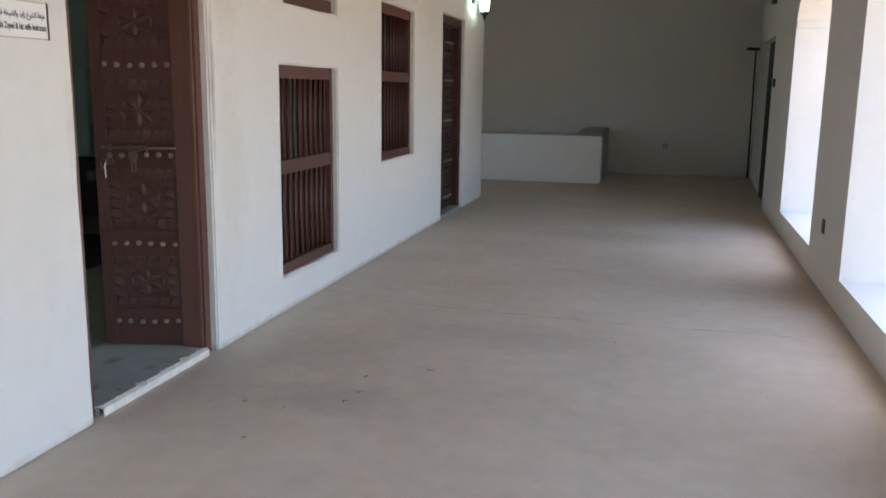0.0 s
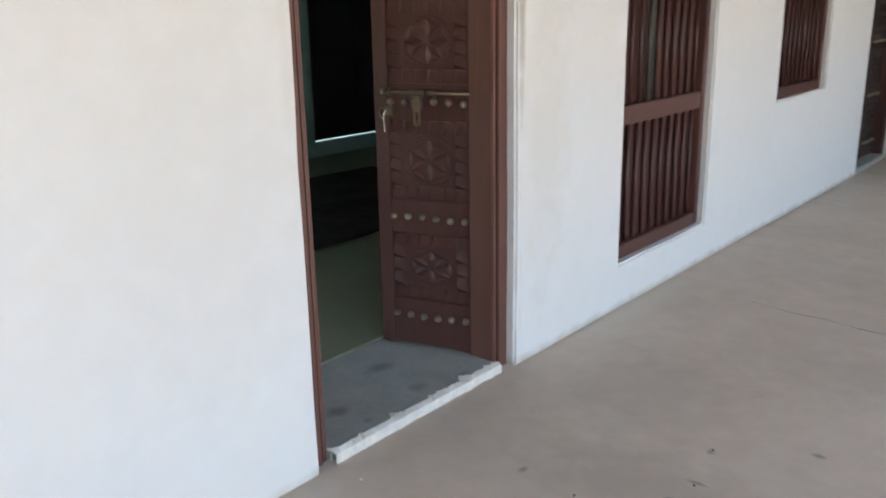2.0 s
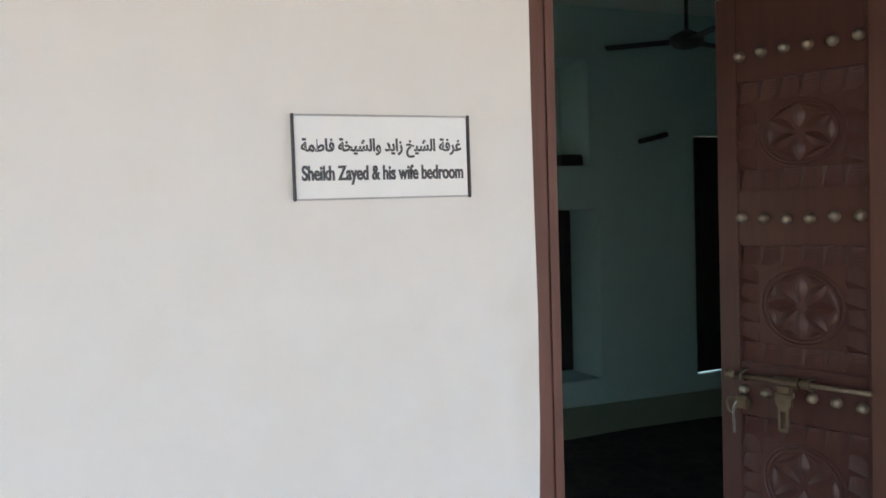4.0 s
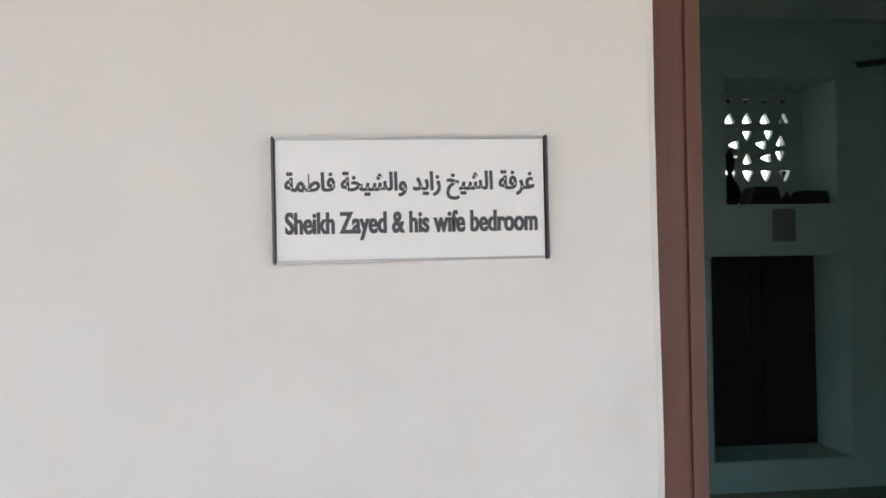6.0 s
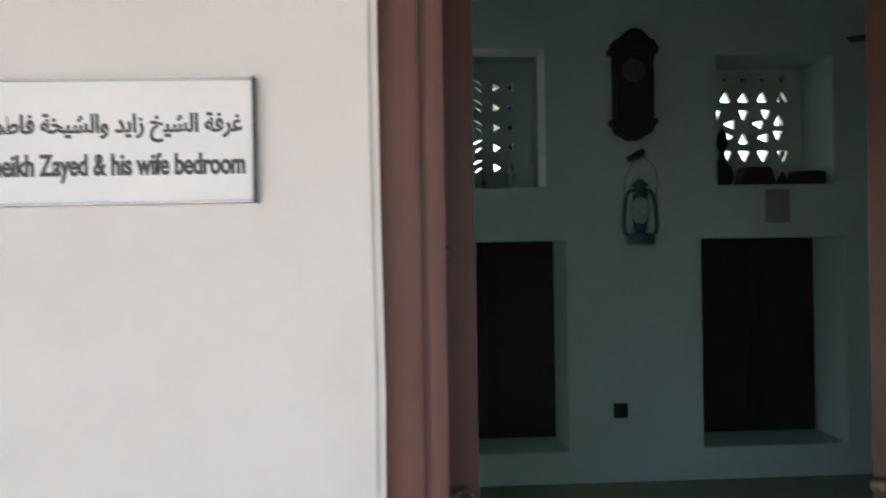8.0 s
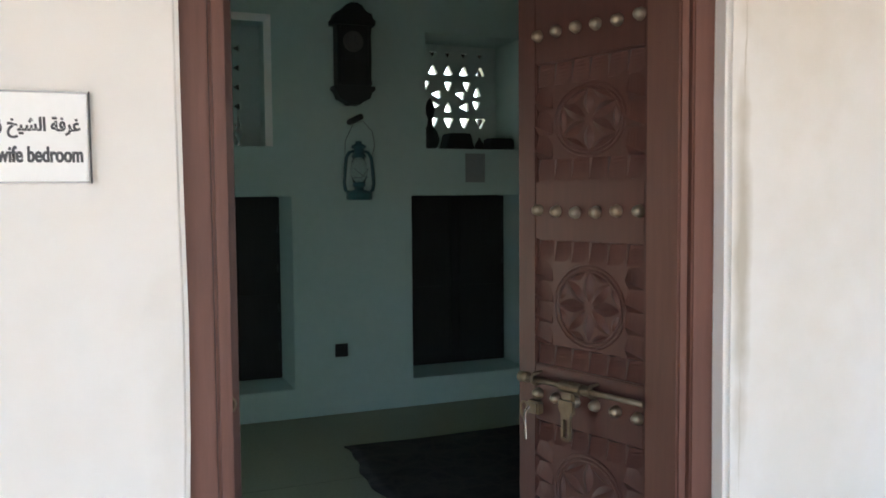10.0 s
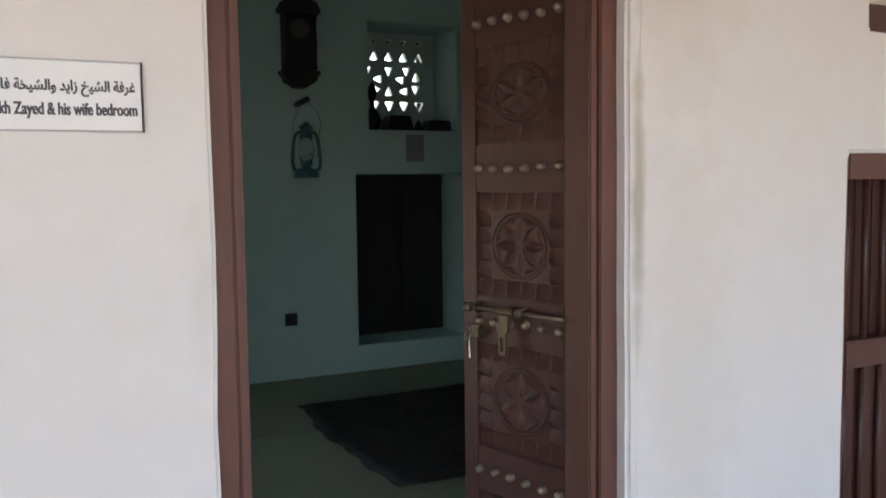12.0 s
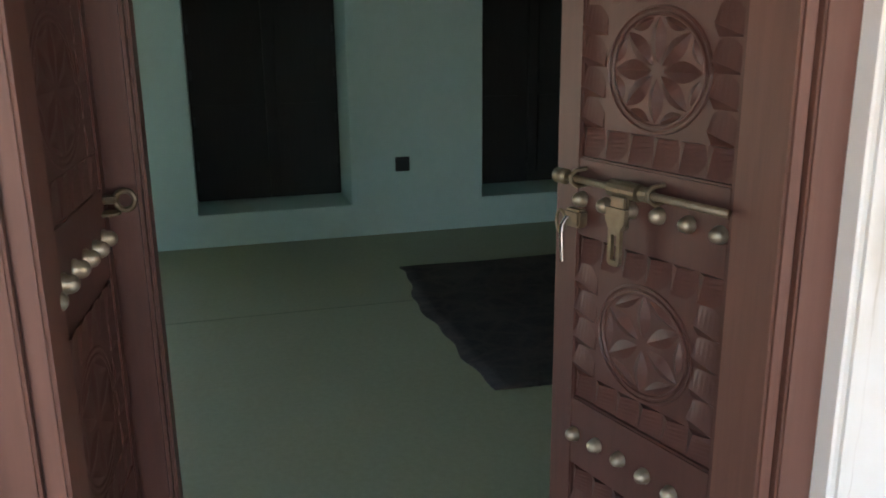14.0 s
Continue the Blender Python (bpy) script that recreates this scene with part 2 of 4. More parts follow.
def lathe(bm, profile, centre=(0, 0, 0), seg=20):
    """A turned shape about the upright through centre; profile rows of radius, height."""
    rings = []
    for r, z in profile:
        rings.append([bm.verts.new((centre[0] + max(r, 1e-4) * math.cos(2 * math.pi * k / seg), centre[1] + max(r, 1e-4) * math.sin(2 * math.pi * k / seg), centre[2] + z)) for k in range(seg)])
    for a, b in zip(rings, rings[1:]):
        for k in range(seg):
            bm.faces.new((a[k], a[(k + 1) % seg], b[(k + 1) % seg], b[k]))
    bm.faces.new(rings[0][::-1])
    bm.faces.new(rings[-1])
    return bm


def tube(bm, pts, r, seg=8):
    """A round bar along a line of points."""
    pts = [Vector(p) for p in pts]
    rings = []
    for k, p in enumerate(pts):
        d = (pts[min(k + 1, len(pts) - 1)] - pts[max(k - 1, 0)]).normalized()
        u = d.orthogonal().normalized() if k == 0 else (u - d * u.dot(d)).normalized()
        v = d.cross(u)
        rings.append([bm.verts.new(p + r * (math.cos(2 * math.pi * j / seg) * u + math.sin(2 * math.pi * j / seg) * v)) for j in range(seg)])
    for a, b in zip(rings, rings[1:]):
        for j in range(seg):
            bm.faces.new((a[j], a[(j + 1) % seg], b[(j + 1) % seg], b[j]))
    bm.faces.new(rings[0][::-1])
    bm.faces.new(rings[-1])
    return bm


def plate(outline, holes, depth):
    """A flat plate in the y-z plane with holes through it, depth thick towards -x."""
    bm = bmesh.new()
    edges = []
    for loop in (outline, *holes):
        vs = [bm.verts.new((0, y, z)) for y, z in loop]
        edges += [bm.edges.new((vs[k], vs[(k + 1) % len(vs)])) for k in range(len(vs))]
    bmesh.ops.triangle_fill(bm, use_beauty=True, use_dissolve=False, edges=edges, normal=(1, 0, 0))
    r = bmesh.ops.extrude_face_region(bm, geom=list(bm.faces))
    bmesh.ops.translate(bm, vec=(-depth, 0, 0), verts=[g for g in r["geom"] if isinstance(g, bmesh.types.BMVert)])
    return bm


def rect(y0, y1, z0, z1):
    return [(y0, z0), (y1, z0), (y1, z1), (y0, z1)]


def wall(u0, u1, v0, v1, holes, thick, put, step=0.3, bevel=0.012, rough=0.004):
    """A wall with openings (u0, u1, v0, v1) through it; put(u, v, w) gives the place, w is the depth."""
    def cuts(a, b, inner):
        c = sorted({a, b, *[x for x in inner if a < x < b]})
        out = [a]
        for x, y in zip(c, c[1:]):
            k = max(1, round((y - x) / step))
            out += [x + (y - x) * j / k for j in range(1, k + 1)]
        return out

    us = cuts(u0, u1, [x for h in holes for x in h[:2]])
    vs = cuts(v0, v1, [x for h in holes for x in h[2:]])
    solid = {(i, j) for i in range(len(us) - 1) for j in range(len(vs) - 1)
             if not any(h[0] < (us[i] + us[i + 1]) / 2 < h[1] and h[2] < (vs[j] + vs[j + 1]) / 2 < h[3] for h in holes)}
    bm, made = bmesh.new(), {}

    def at(i, j, side):
        if (i, j, side) not in made:
            du = rough * noise.noise((us[i] * 3.1, vs[j] * 3.1, 1.7)) if 0 < i < len(us) - 1 else 0
            dv = rough * noise.noise((us[i] * 3.1, vs[j] * 3.1, 9.2)) if 0 < j < len(vs) - 1 else 0
            made[i, j, side] = bm.verts.new(put(us[i] + du, vs[j] + dv, thick * side))
        return made[i, j, side]

    for i, j in solid:
        bm.faces.new((at(i, j, 0), at(i + 1, j, 0), at(i + 1, j + 1, 0), at(i, j + 1, 0)))
        bm.faces.new((at(i, j, 1), at(i, j + 1, 1), at(i + 1, j + 1, 1), at(i + 1, j, 1)))
        for di, dj, a, b in ((-1, 0, (i, j), (i, j + 1)), (1, 0, (i + 1, j), (i + 1, j + 1)), (0, -1, (i, j), (i + 1, j)), (0, 1, (i, j + 1), (i + 1, j + 1))):
            if (i + di, j + dj) not in solid:
                bm.faces.new((at(*a, 0), at(*b, 0), at(*b, 1), at(*a, 1)))
    bmesh.ops.recalc_face_normals(bm, faces=bm.faces)
    if bevel:
        sharp = [e for e in bm.edges if len(e.link_faces) == 2 and e.calc_face_angle() > 1.0]
        bmesh.ops.bevel(bm, geom=sharp, offset=bevel, segments=3, affect="EDGES", clamp_overlap=True)
    return bm


# ---- the setting ----
B = -7.05          # bedroom face of its far wall
INNER = -3.06                # bedroom face of the long wall
CEIL_ROOM, CEIL_HALL = 3.33, 3.5
D1 = (3.297, 4.424, 2.325)   # door opening: from, to, top
WIN0 = (1.178, 2.222, 0.24, 1.66)
WIN1 = (5.33, 6.37, 0.24, 1.66)
VENT1 = (5.42, 6.37, 2.055, 2.85)
WIN2 = (7.45, 8.50, 0.86, 2.27)
D2 = (9.66, 10.80, 2.36)

ground = tagged(link("ground", boxed(-400, 400, -400, 400, -0.5, -0.12), SAND), "sunlit pale sand courtyard ground reaching the horizon", "ground", kind="structure")
floor = tagged(link("floor", boxed(W - 0.15, 1.95, -5.0, 16.6, -0.12, 0.0), FLOOR), "worn grey-beige screed corridor floor with stains", "floor", kind="structure")
alcove_floor = tagged(link("floor_alcove", boxed(-5.2, W - 0.15, 12.0, 16.6, -0.12, 0.0), FLOOR), "worn grey-beige screed floor of the side alcove", "floor", kind="structure")
room_floor = tagged(link("floor_bedroom", boxed(B - 0.02, -3.08, 1.2, 8.7, -0.12, 0.05), VINYL), "dark olive vinyl bedroom floor", "floor", kind="structure")

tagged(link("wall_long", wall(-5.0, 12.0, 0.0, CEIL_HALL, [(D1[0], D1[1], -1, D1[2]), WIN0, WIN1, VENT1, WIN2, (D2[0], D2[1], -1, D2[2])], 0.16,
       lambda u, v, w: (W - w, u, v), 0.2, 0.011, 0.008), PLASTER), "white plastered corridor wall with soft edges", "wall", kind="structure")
tagged(link("wall_long_inner", wall(-5.0, 12.0, 0.0, CEIL_HALL, [(3.10, 4.60, -1, 2.45), WIN0, WIN1, VENT1, WIN2, (D2[0] - 0.1, D2[1] + 0.1, -1, 2.45)], 0.436,
       lambda u, v, w: (W - 0.164 - w, u, v), 0.5), ROOM), "pale bedroom side of the long wall", "wall", kind="structure")
tagged(link("wall_alcove_side", wall(-5.2, W - 0.62, 0.0, CEIL_HALL, [], 0.2, lambda u, v, w: (u, 12.0 - w, v), 0.5), PLASTER), "white plastered side wall of the alcove", "wall", kind="structure")
# opening added out of view so that skylight reaches the corridor end
tagged(link("wall_alcove_end", wall(12.0, 16.6, 0.0, CEIL_HALL, [(12.5, 13.5, 1.1, 2.3)], 0.2, lambda u, v, w: (-5.2 - w, u, v), 0.5), PLASTER), "white plastered end wall of the alcove with an added, unseen opening for light", "wall", kind="structure")
tagged(link("wall_back", wall(-5.4, 2.2, 0.0, CEIL_HALL, [], 0.25, lambda u, v, w: (u, 16.5 + w, v), 0.4), PLASTER), "plain plastered wall closing the corridor", "wall", kind="structure")
tagged(link("wall_south", wall(-3.2, 2.2, 0.0, CEIL_HALL, [], 0.25, lambda u, v, w: (u, -5.0 - w, v), 0.5), PLASTER), "plain white plastered wall", "wall", kind="structure")
# courtyard side: piers and low parapet, slightly out of line


def arch(y0, y1, z0, spring, flat=0.85):
    """The outline of a round-headed opening."""
    c, r = (y0 + y1) / 2, (y1 - y0) / 2
    top = [(c + r * math.cos(a), spring + flat * r * math.sin(a)) for a in [math.pi * k / 20 for k in range(21)]]
    return [(y0, z0), (y1, z0), *top]


BAYS = [arch(7.87, 10.02, 0.235, 2.2, 0.45), arch(4.3, 6.45, 0.235, 2.2, 0.45), arch(0.2, 3.2, 0.02, 2.3, 0.4), arch(-3.7, -0.7, 0.02, 2.3, 0.4)]
court = plate([(-5.2, 0.0), (11.97, 0.0), (11.97, 2.25), (13.6, 2.25), (13.6, CEIL_HALL), (-5.2, CEIL_HALL)], BAYS, 0.55)
for v in court.verts:
    v.co.x += 0.55 + 1.10 + 0.021 * v.co.y
tagged(link("wall_court", court, PLASTER), "thick white plastered arcade wall with low sills and arched openings", "wall", kind="structure")
for k, (a, b) in enumerate(((7.87, 10.02), (4.3, 6.45))):
    for y, d in ((a, 1), (b, -1)):
        x = 1.10 + 0.021 * y
        bm = boxed(x + 0.01, x + 0.54, min(y, y + d * 0.03), max(y, y + d * 0.03), 2.2, 2.275, bevel=0.008)
        tagged(link("trim_impost", bm, PLASTER), "plain plaster impost band at the arch springing", "trim", kind="structure")
stub = plate(rect(13.6, 16.5, 0.0, CEIL_HALL), [], 0.6)
for v in stub.verts:
    v.co.x += 0.6 + 1.50 + 0.053 * (v.co.y - 13.6)
tagged(link("wall_court_far", stub, PLASTER), "white plastered wall beyond the deep doorway", "wall", kind="structure")
tagged(link("ceiling_corridor", boxed(-5.4, 2.0, -5.3, 16.8, CEIL_HALL, CEIL_HALL + 0.3), CEIL_DIM), "brown timbered corridor ceiling", "ceiling", kind="structure")

# bedroom shell
# the last two openings are out of view, added to brighten the bedroom
NICHES = [(3.475, 4.475, 0.265, 1.675), (5.395, 6.40, 0.265, 1.675), (3.49, 4.345, 2.03, 2.955), (5.52, 6.33, 2.035, 2.91), (7.39, 8.58, 0.20, 2.285), (1.555, 2.555, 0.265, 1.675), (1.57, 2.45, 2.03, 2.72)]
tagged(link("wall_bedroom_far", wall(0.9, 9.0, 0.0, 3.5, NICHES, 0.52, lambda u, v, w: (B - w, u, v), 0.25, 0.01), ROOM), "pale blue-green bedroom wall with recessed windows", "wall", kind="structure")
tagged(link("wall_bedroom_north", wall(B, INNER, 0.0, 3.5, [(-6.35, -5.35, 0.265, 1.675)], 0.3, lambda u, v, w: (u, 8.6 + w, v), 0.5), ROOM), "pale blue-green bedroom side wall", "wall", kind="structure")
# this wall's opening is unseen and added to let more daylight in
tagged(link("wall_bedroom_south", wall(B, INNER, 0.0, 3.5, [(-5.75, -4.05, 0.30, 1.675)], 0.3, lambda u, v, w: (u, 1.2 - w, v), 0.5), ROOM), "pale blue-green bedroom side wall", "wall", kind="structure")
tagged(link("ceiling_bedroom", boxed(B, INNER, 1.2, 8.6, CEIL_ROOM, CEIL_ROOM + 0.15), CEIL), "white painted bedroom ceiling", "ceiling", kind="structure")
tagged(link("roof", boxed(-7.9, 2.3, -5.6, 17.1, 3.85, 4.1), CEIL), "flat plastered roof", "roof", kind="structure")
# two slabs added out of view to shade the outer side of the screens
tagged(link("eaves", boxed(-9.3, -7.62, 4.9, 9.5, 3.12, 3.25), CEIL), "unseen roof slab added to keep sun off the right screen", "eaves", kind="structure")
tagged(link("shade_eaves_low", boxed(-9.3, -7.62, 0.5, 4.9, 2.80, 2.92), CEIL), "lower unseen roof slab added to keep sun off the left screen", "eaves", kind="structure")
# across the courtyard
tagged(link("wall_courtyard", wall(-40, 55, -0.12, 3.0, [], 0.5, lambda u, v, w: (30.0 + w, u, v), 3.0, 0), GYPSUM), "sand-coloured wall across the courtyard", "wall", kind="structure")

# threshold
sill = thing("threshold", "grey concrete doorstep with a chipped white painted front edge", "doorstep", kind="structure")
part("slab", boxed(-3.08, -2.50, 3.38, 4.345, -0.05, 0.042, bevel=0.006), CONCRETE, sill)
bm = bmesh.new()
lo, hi = [], []
for k in range(81):
    y = 3.38 + 0.965 * k / 80
    a = 0.016 * noise.noise((y * 12, 0, 3)) + 0.011 * noise.noise((y * 60, 2, 3))
    lo.append((bm.verts.new((-2.474 + 0.3 * a, y, 0.0)), bm.verts.new((-2.476 + 0.4 * a, y, 0.036 + 0.2 * a))))
    hi.append((bm.verts.new((-2.494 - 2.4 * abs(a) - 1.3 * a, y, 0.0465)), bm.verts.new((-2.500 - 3.6 * abs(a), y, 0.0))))
for k in range(80):
    for p, q, r, s in ((lo[k][0], lo[k + 1][0], lo[k + 1][1], lo[k][1]), (lo[k][1], lo[k + 1][1], hi[k + 1][0], hi[k][0]), (hi[k][0], hi[k + 1][0], hi[k + 1][1], hi[k][1])):
        bm.faces.new((p, q, r, s))
part("painted_edge", bm, CHIPPED, sill, "chipped white paint")


# ---- doors ----
def stud_mesh():
    bm = bmesh.new()
    lathe(bm, [(0.0155, 0), (0.0162, 0.003), (0.0135, 0.006), (0.0135, 0.011), (0.0112, 0.017), (0.006, 0.0215), (0.0, 0.023)], seg=12)
    bmesh.ops.rotate(bm, verts=bm.verts, cent=(0, 0, 0), matrix=Matrix.Rotation(radians(90), 3, "Y"))
    me = bpy.data.meshes.new("stud")
    bm.to_mesh(me)
    bm.free()
    for p in me.polygons:
        p.use_smooth = True
    me.materials.append(BRASS)
    return me


STUD = stud_mesh()
ROWS_Z = (2.076, 1.62, 1.134, 0.64, 0.188)


def sail(bm, at, pitch, reach, x, d):
    """One carved notch of a border: a ridge across it, a curved cheek on one side and a steep facet on the other."""
    n = 6
    ridge, cheek, base = [], [], []
    for k in range(n + 1):
        t = k / n
        ridge.append(bm.verts.new((x + d * (0.25 + 0.75 * t), *at(0.34 * pitch * t, reach * t))))
        cheek.append(bm.verts.new((x, *at(0.34 * pitch * t + (0.96 - 0.34 * t) * pitch * (0.35 + 0.65 * math.sin(math.pi * (0.12 + 0.6 * t))), reach * t))))
        base.append(bm.verts.new((x, *at(-0.03 * pitch, reach * t))))
    for k in range(n):
        bm.faces.new((ridge[k], ridge[k + 1], cheek[k + 1], cheek[k]))
        bm.faces.new((ridge[k + 1], ridge[k], base[k], base[k + 1]))
    for k in (0, n):
        bm.faces.new((ridge[k], cheek[k], base[k]))


def petal(bm, cy, cz, ang, length, width, x, d):
    """A lens-shaped carved leaf from the centre outwards."""
    n = 8
    ca, sa = math.cos(ang), math.sin(ang)
    mid, le, ri = [], [], []
    for k in range(n + 1):
        s = k / n
        w = width * math.sin(math.pi * s)
        r = 0.012 + length * s
        for lst, off, up in ((mid, 0, d * math.sin(math.pi * s)), (le, w, 0), (ri, -w, 0)):
            lst.append(bm.verts.new((x + up, cy + ca * r - sa * off, cz + sa * r + ca * off)))
    for a, b in ((le, mid), (mid, ri)):
        for k in range(n):
            bm.faces.new((a[k], a[k + 1], b[k + 1], b[k]))


def carved_panel(y0, y1, z0, z1, style):
    """Chip-carved border of triangles round a ring with a rosette; lies a little sunk."""
    x = -0.010
    bm = bmesh.new()
    vs = [bm.verts.new(p) for p in ((x, y0, z0), (x, y1, z0), (x, y1, z1), (x, y0, z1))]
    bm.faces.new(vs)
    w, h = y1 - y0, z1 - z0
    bw = 0.054
    n = 6
    p = w / n
    for k in range(n):
        u = y0 + p * (k + 0.06)
        sail(bm, lambda a, b, u=u: (u + a, z1 - bw + b), p, bw, x, 0.016)
        sail(bm, lambda a, b, u=u: (u + a, z0 + b), p, bw, x, 0.016)
    n = max(3, round((h - 2 * bw) / 0.062))
    p = (h - 2 * bw) / n
    for k in range(n):
        u = z0 + bw + p * (k + 0.06)
        sail(bm, lambda a, b, u=u: (y0 + bw - b, u + a), p, bw, x, 0.016)
        sail(bm, lambda a, b, u=u: (y1 - b, u + a), p, bw, x, 0.016)
    cy, cz = (y0 + y1) / 2, (z0 + z1) / 2
    ry, rz = w / 2 - bw - 0.008, h / 2 - bw - 0.006
    for s in (1.0, 0.9):
        pts = [(x + 0.002, cy + s * ry * math.cos(a), cz + s * rz * math.sin(a)) for a in [2 * math.pi * k / 28 for k in range(29)]]
        tube(bm, pts, 0.0036, 6)
    n = 6 if style else 8
    tips = []
    for k in range(n):
        a = math.pi / 2 + 2 * math.pi * k / n
        tips.append((cy + 0.86 * ry * math.cos(a), cz + 0.86 * rz * math.sin(a)))
        reach = math.hypot(tips[-1][0] - cy, tips[-1][1] - cz)
        petal(bm, cy, cz, math.atan2(tips[-1][1] - cz, tips[-1][0] - cy), reach - 0.012, 0.018, x, 0.011)
    for (ya, za), (yb, zb) in zip(tips, tips[1:] + tips[:1]):
        petal(bm, ya, za, math.atan2(zb - za, yb - ya), math.hypot(yb - ya, zb - za) - 0.024, 0.011, x, 0.008)
    return bm


def leaf(door, hinge, angle, side, bolt, finish=WOOD_DARK, shift=0.0, relief=0.8, post=0.0):
    """One carved and studded leaf. Local y runs from the hinge (0) to the free edge, x is the outer face. side: -1 turns it for the other jamb."""
    width, z0, z1 = 0.494, 0.05, 2.25
    s = side
    body = bmesh.new()

    def slab(a, b, c, d, x0=-0.042, x1=0.0, bev=0.004):
        box(body, x0, x1, min(s * a, s * b), max(s * a, s * b), c, d, bev)

    slab(0.0, width, z0, z1, -0.042, -0.012, 0.003)
    slab(0.0, 0.068 + shift, z0, z1)
    slab(0.424 + shift, width, z0, z1)
    panels = []
    last = z0
    for z in sorted(ROWS_Z):
        lo, hi = z - (0.075 if z > 0.3 else z - z0), z + 0.078
        if z > 2.0:
            hi = z1
        slab(0.062 + shift, 0.430 + shift, lo, hi, -0.042, -0.001)
        if lo - last > 0.1:
            panels.append((last, lo))
        last = hi
    ob = link("leaf", body, finish, door, "dark red-brown studded and carved wooden door leaf")
    ob.matrix_local = Matrix.Translation(hinge) @ Matrix.Rotation(radians(angle), 4, "Z")
    for k, (a, b) in enumerate(panels):
        y0, y1 = sorted((s * (0.066 + shift), s * (0.426 + shift)))
        bm = carved_panel(y0, y1, a + 0.002, b - 0.002, k != 2)
        for v in bm.verts:
            v.co.x = -0.010 + (0.007 if post else 0.0) + (v.co.x + 0.010) * relief
        part("carved_panel", bm, finish, ob, "chip-carved rosette panel")
    for z in ROWS_Z:
        for k in range(6):
            o = new("stud", STUD)
            o.parent = ob
            o.location = (-0.001, s * (0.078 + shift + (0.067 if not post else 0.064) * k), z + 0.003 * math.sin(5 * k + 9 * z))
    if bolt:
        bz = 1.176
        bm = bmesh.new()
        rod(bm, (0.028, s * 0.043, bz), (0.028, s * 0.448, bz), 0.0072, 12)
        rod(bm, (0.028, s * 0.428, bz), (0.028, s * 0.455, bz), 0.015, 12)
        part("bolt_rod", bm, IRON, ob, "tarnished sliding bolt", True)
        for y in (0.205, 0.405):
            bm = bmesh.new()
            tube(bm, [(0.0, s * y, bz - 0.014), (0.02, s * y, bz - 0.016), (0.036, s * y, bz - 0.006), (0.039, s * y, bz + 0.006), (0.028, s * y, bz + 0.014), (0.0, s * y, bz + 0.016)], 0.0045, 8)
            part("bolt_staple", bm, IRON, ob)
        bm = bmesh.new()
        rod(bm, (0.028, s * 0.233, bz), (0.028, s * 0.303, bz), 0.016, 14)
        box(bm, 0.030, 0.044, min(s * 0.248, s * 0.293), max(s * 0.248, s * 0.293), bz - 0.07, bz - 0.005, 0.006)
        rod(bm, (0.028, s * 0.208, bz), (0.028, s * 0.226, bz), 0.0135, 12)
        part("hasp_knuckle", bm, IRON, ob, "brass-toned hasp")
        drop = [(0.244, -0.03), (0.246, -0.056), (0.254, -0.068), (0.254, -0.128), (0.259, -0.134), (0.279, -0.134), (0.284, -0.128), (0.284, -0.068), (0.292, -0.054), (0.294, -0.03)]
        bm = plate([(s * a, b) for a, b in drop], [[(s * 0.262, -0.124), (s * 0.276, -0.124), (s * 0.276, -0.078), (s * 0.262, -0.078)]], 0.008)
        bmesh.ops.translate(bm, vec=(0.050, 0, bz), verts=bm.verts)
        part("hasp_plate", bm, IRON, ob, "slotted hasp plate")
        bm = bmesh.new()
        box(bm, 0.004, 0.03, min(s * 0.388, s * 0.433), max(s * 0.388, s * 0.433), bz - 0.095, bz - 0.06, 0.005)
        part("staple_block", bm, IRON, ob)
        bm = bmesh.new()
        tube(bm, [(0.03, s * 0.420, bz - 0.075), (0.038, s * 0.426, bz - 0.09), (0.038, s * 0.428, bz - 0.11), (0.036, s * 0.426, bz - 0.165)], 0.004, 8)
        part("hook", bm, STEEL, ob, "bright steel hook")
        bm = bmesh.new()
        tube(bm, [(0.03, s * (0.440 + 0.013 * math.cos(a)), bz - 0.088 + 0.022 * math.sin(a)) for a in [2 * math.pi * k / 14 for k in range(15)]], 0.0035, 6)
        part("ring", bm, IRON, ob)
    else:
        bm = bmesh.new()
        rod(bm, (0.0, s * 0.385, 1.19), (0.022, s * 0.385, 1.19), 0.008, 8)
        lathe(bm, [(0.02, 0), (0.02, 0.004), (0.012, 0.006)], (0.006, s * 0.385, 1.165), 10)
        tube(bm, [(0.034 + 0.015 * math.cos(a), s * 0.385, 1.188 + 0.016 * math.sin(a)) for a in [2 * math.pi * k / 16 for k in range(17)]], 0.005, 8)
        part("ring_staple", bm, IRON, ob, "small iron ring staple")
    if post:
        bm = bmesh.new()
        box(bm, 0.0005, post, min(s * 0.404, s * 0.505), max(s * 0.404, s * 0.505), z0, z1, 0.006)
        box(bm, post - 0.004, post + 0.006, min(s * 0.43, s * 0.479), max(s * 0.43, s * 0.479), z0 + 0.02, z1 - 0.02, 0.004)
        part("cover_post", bm, finish, ob, "thick upright cover post on the meeting edge")
    return ob


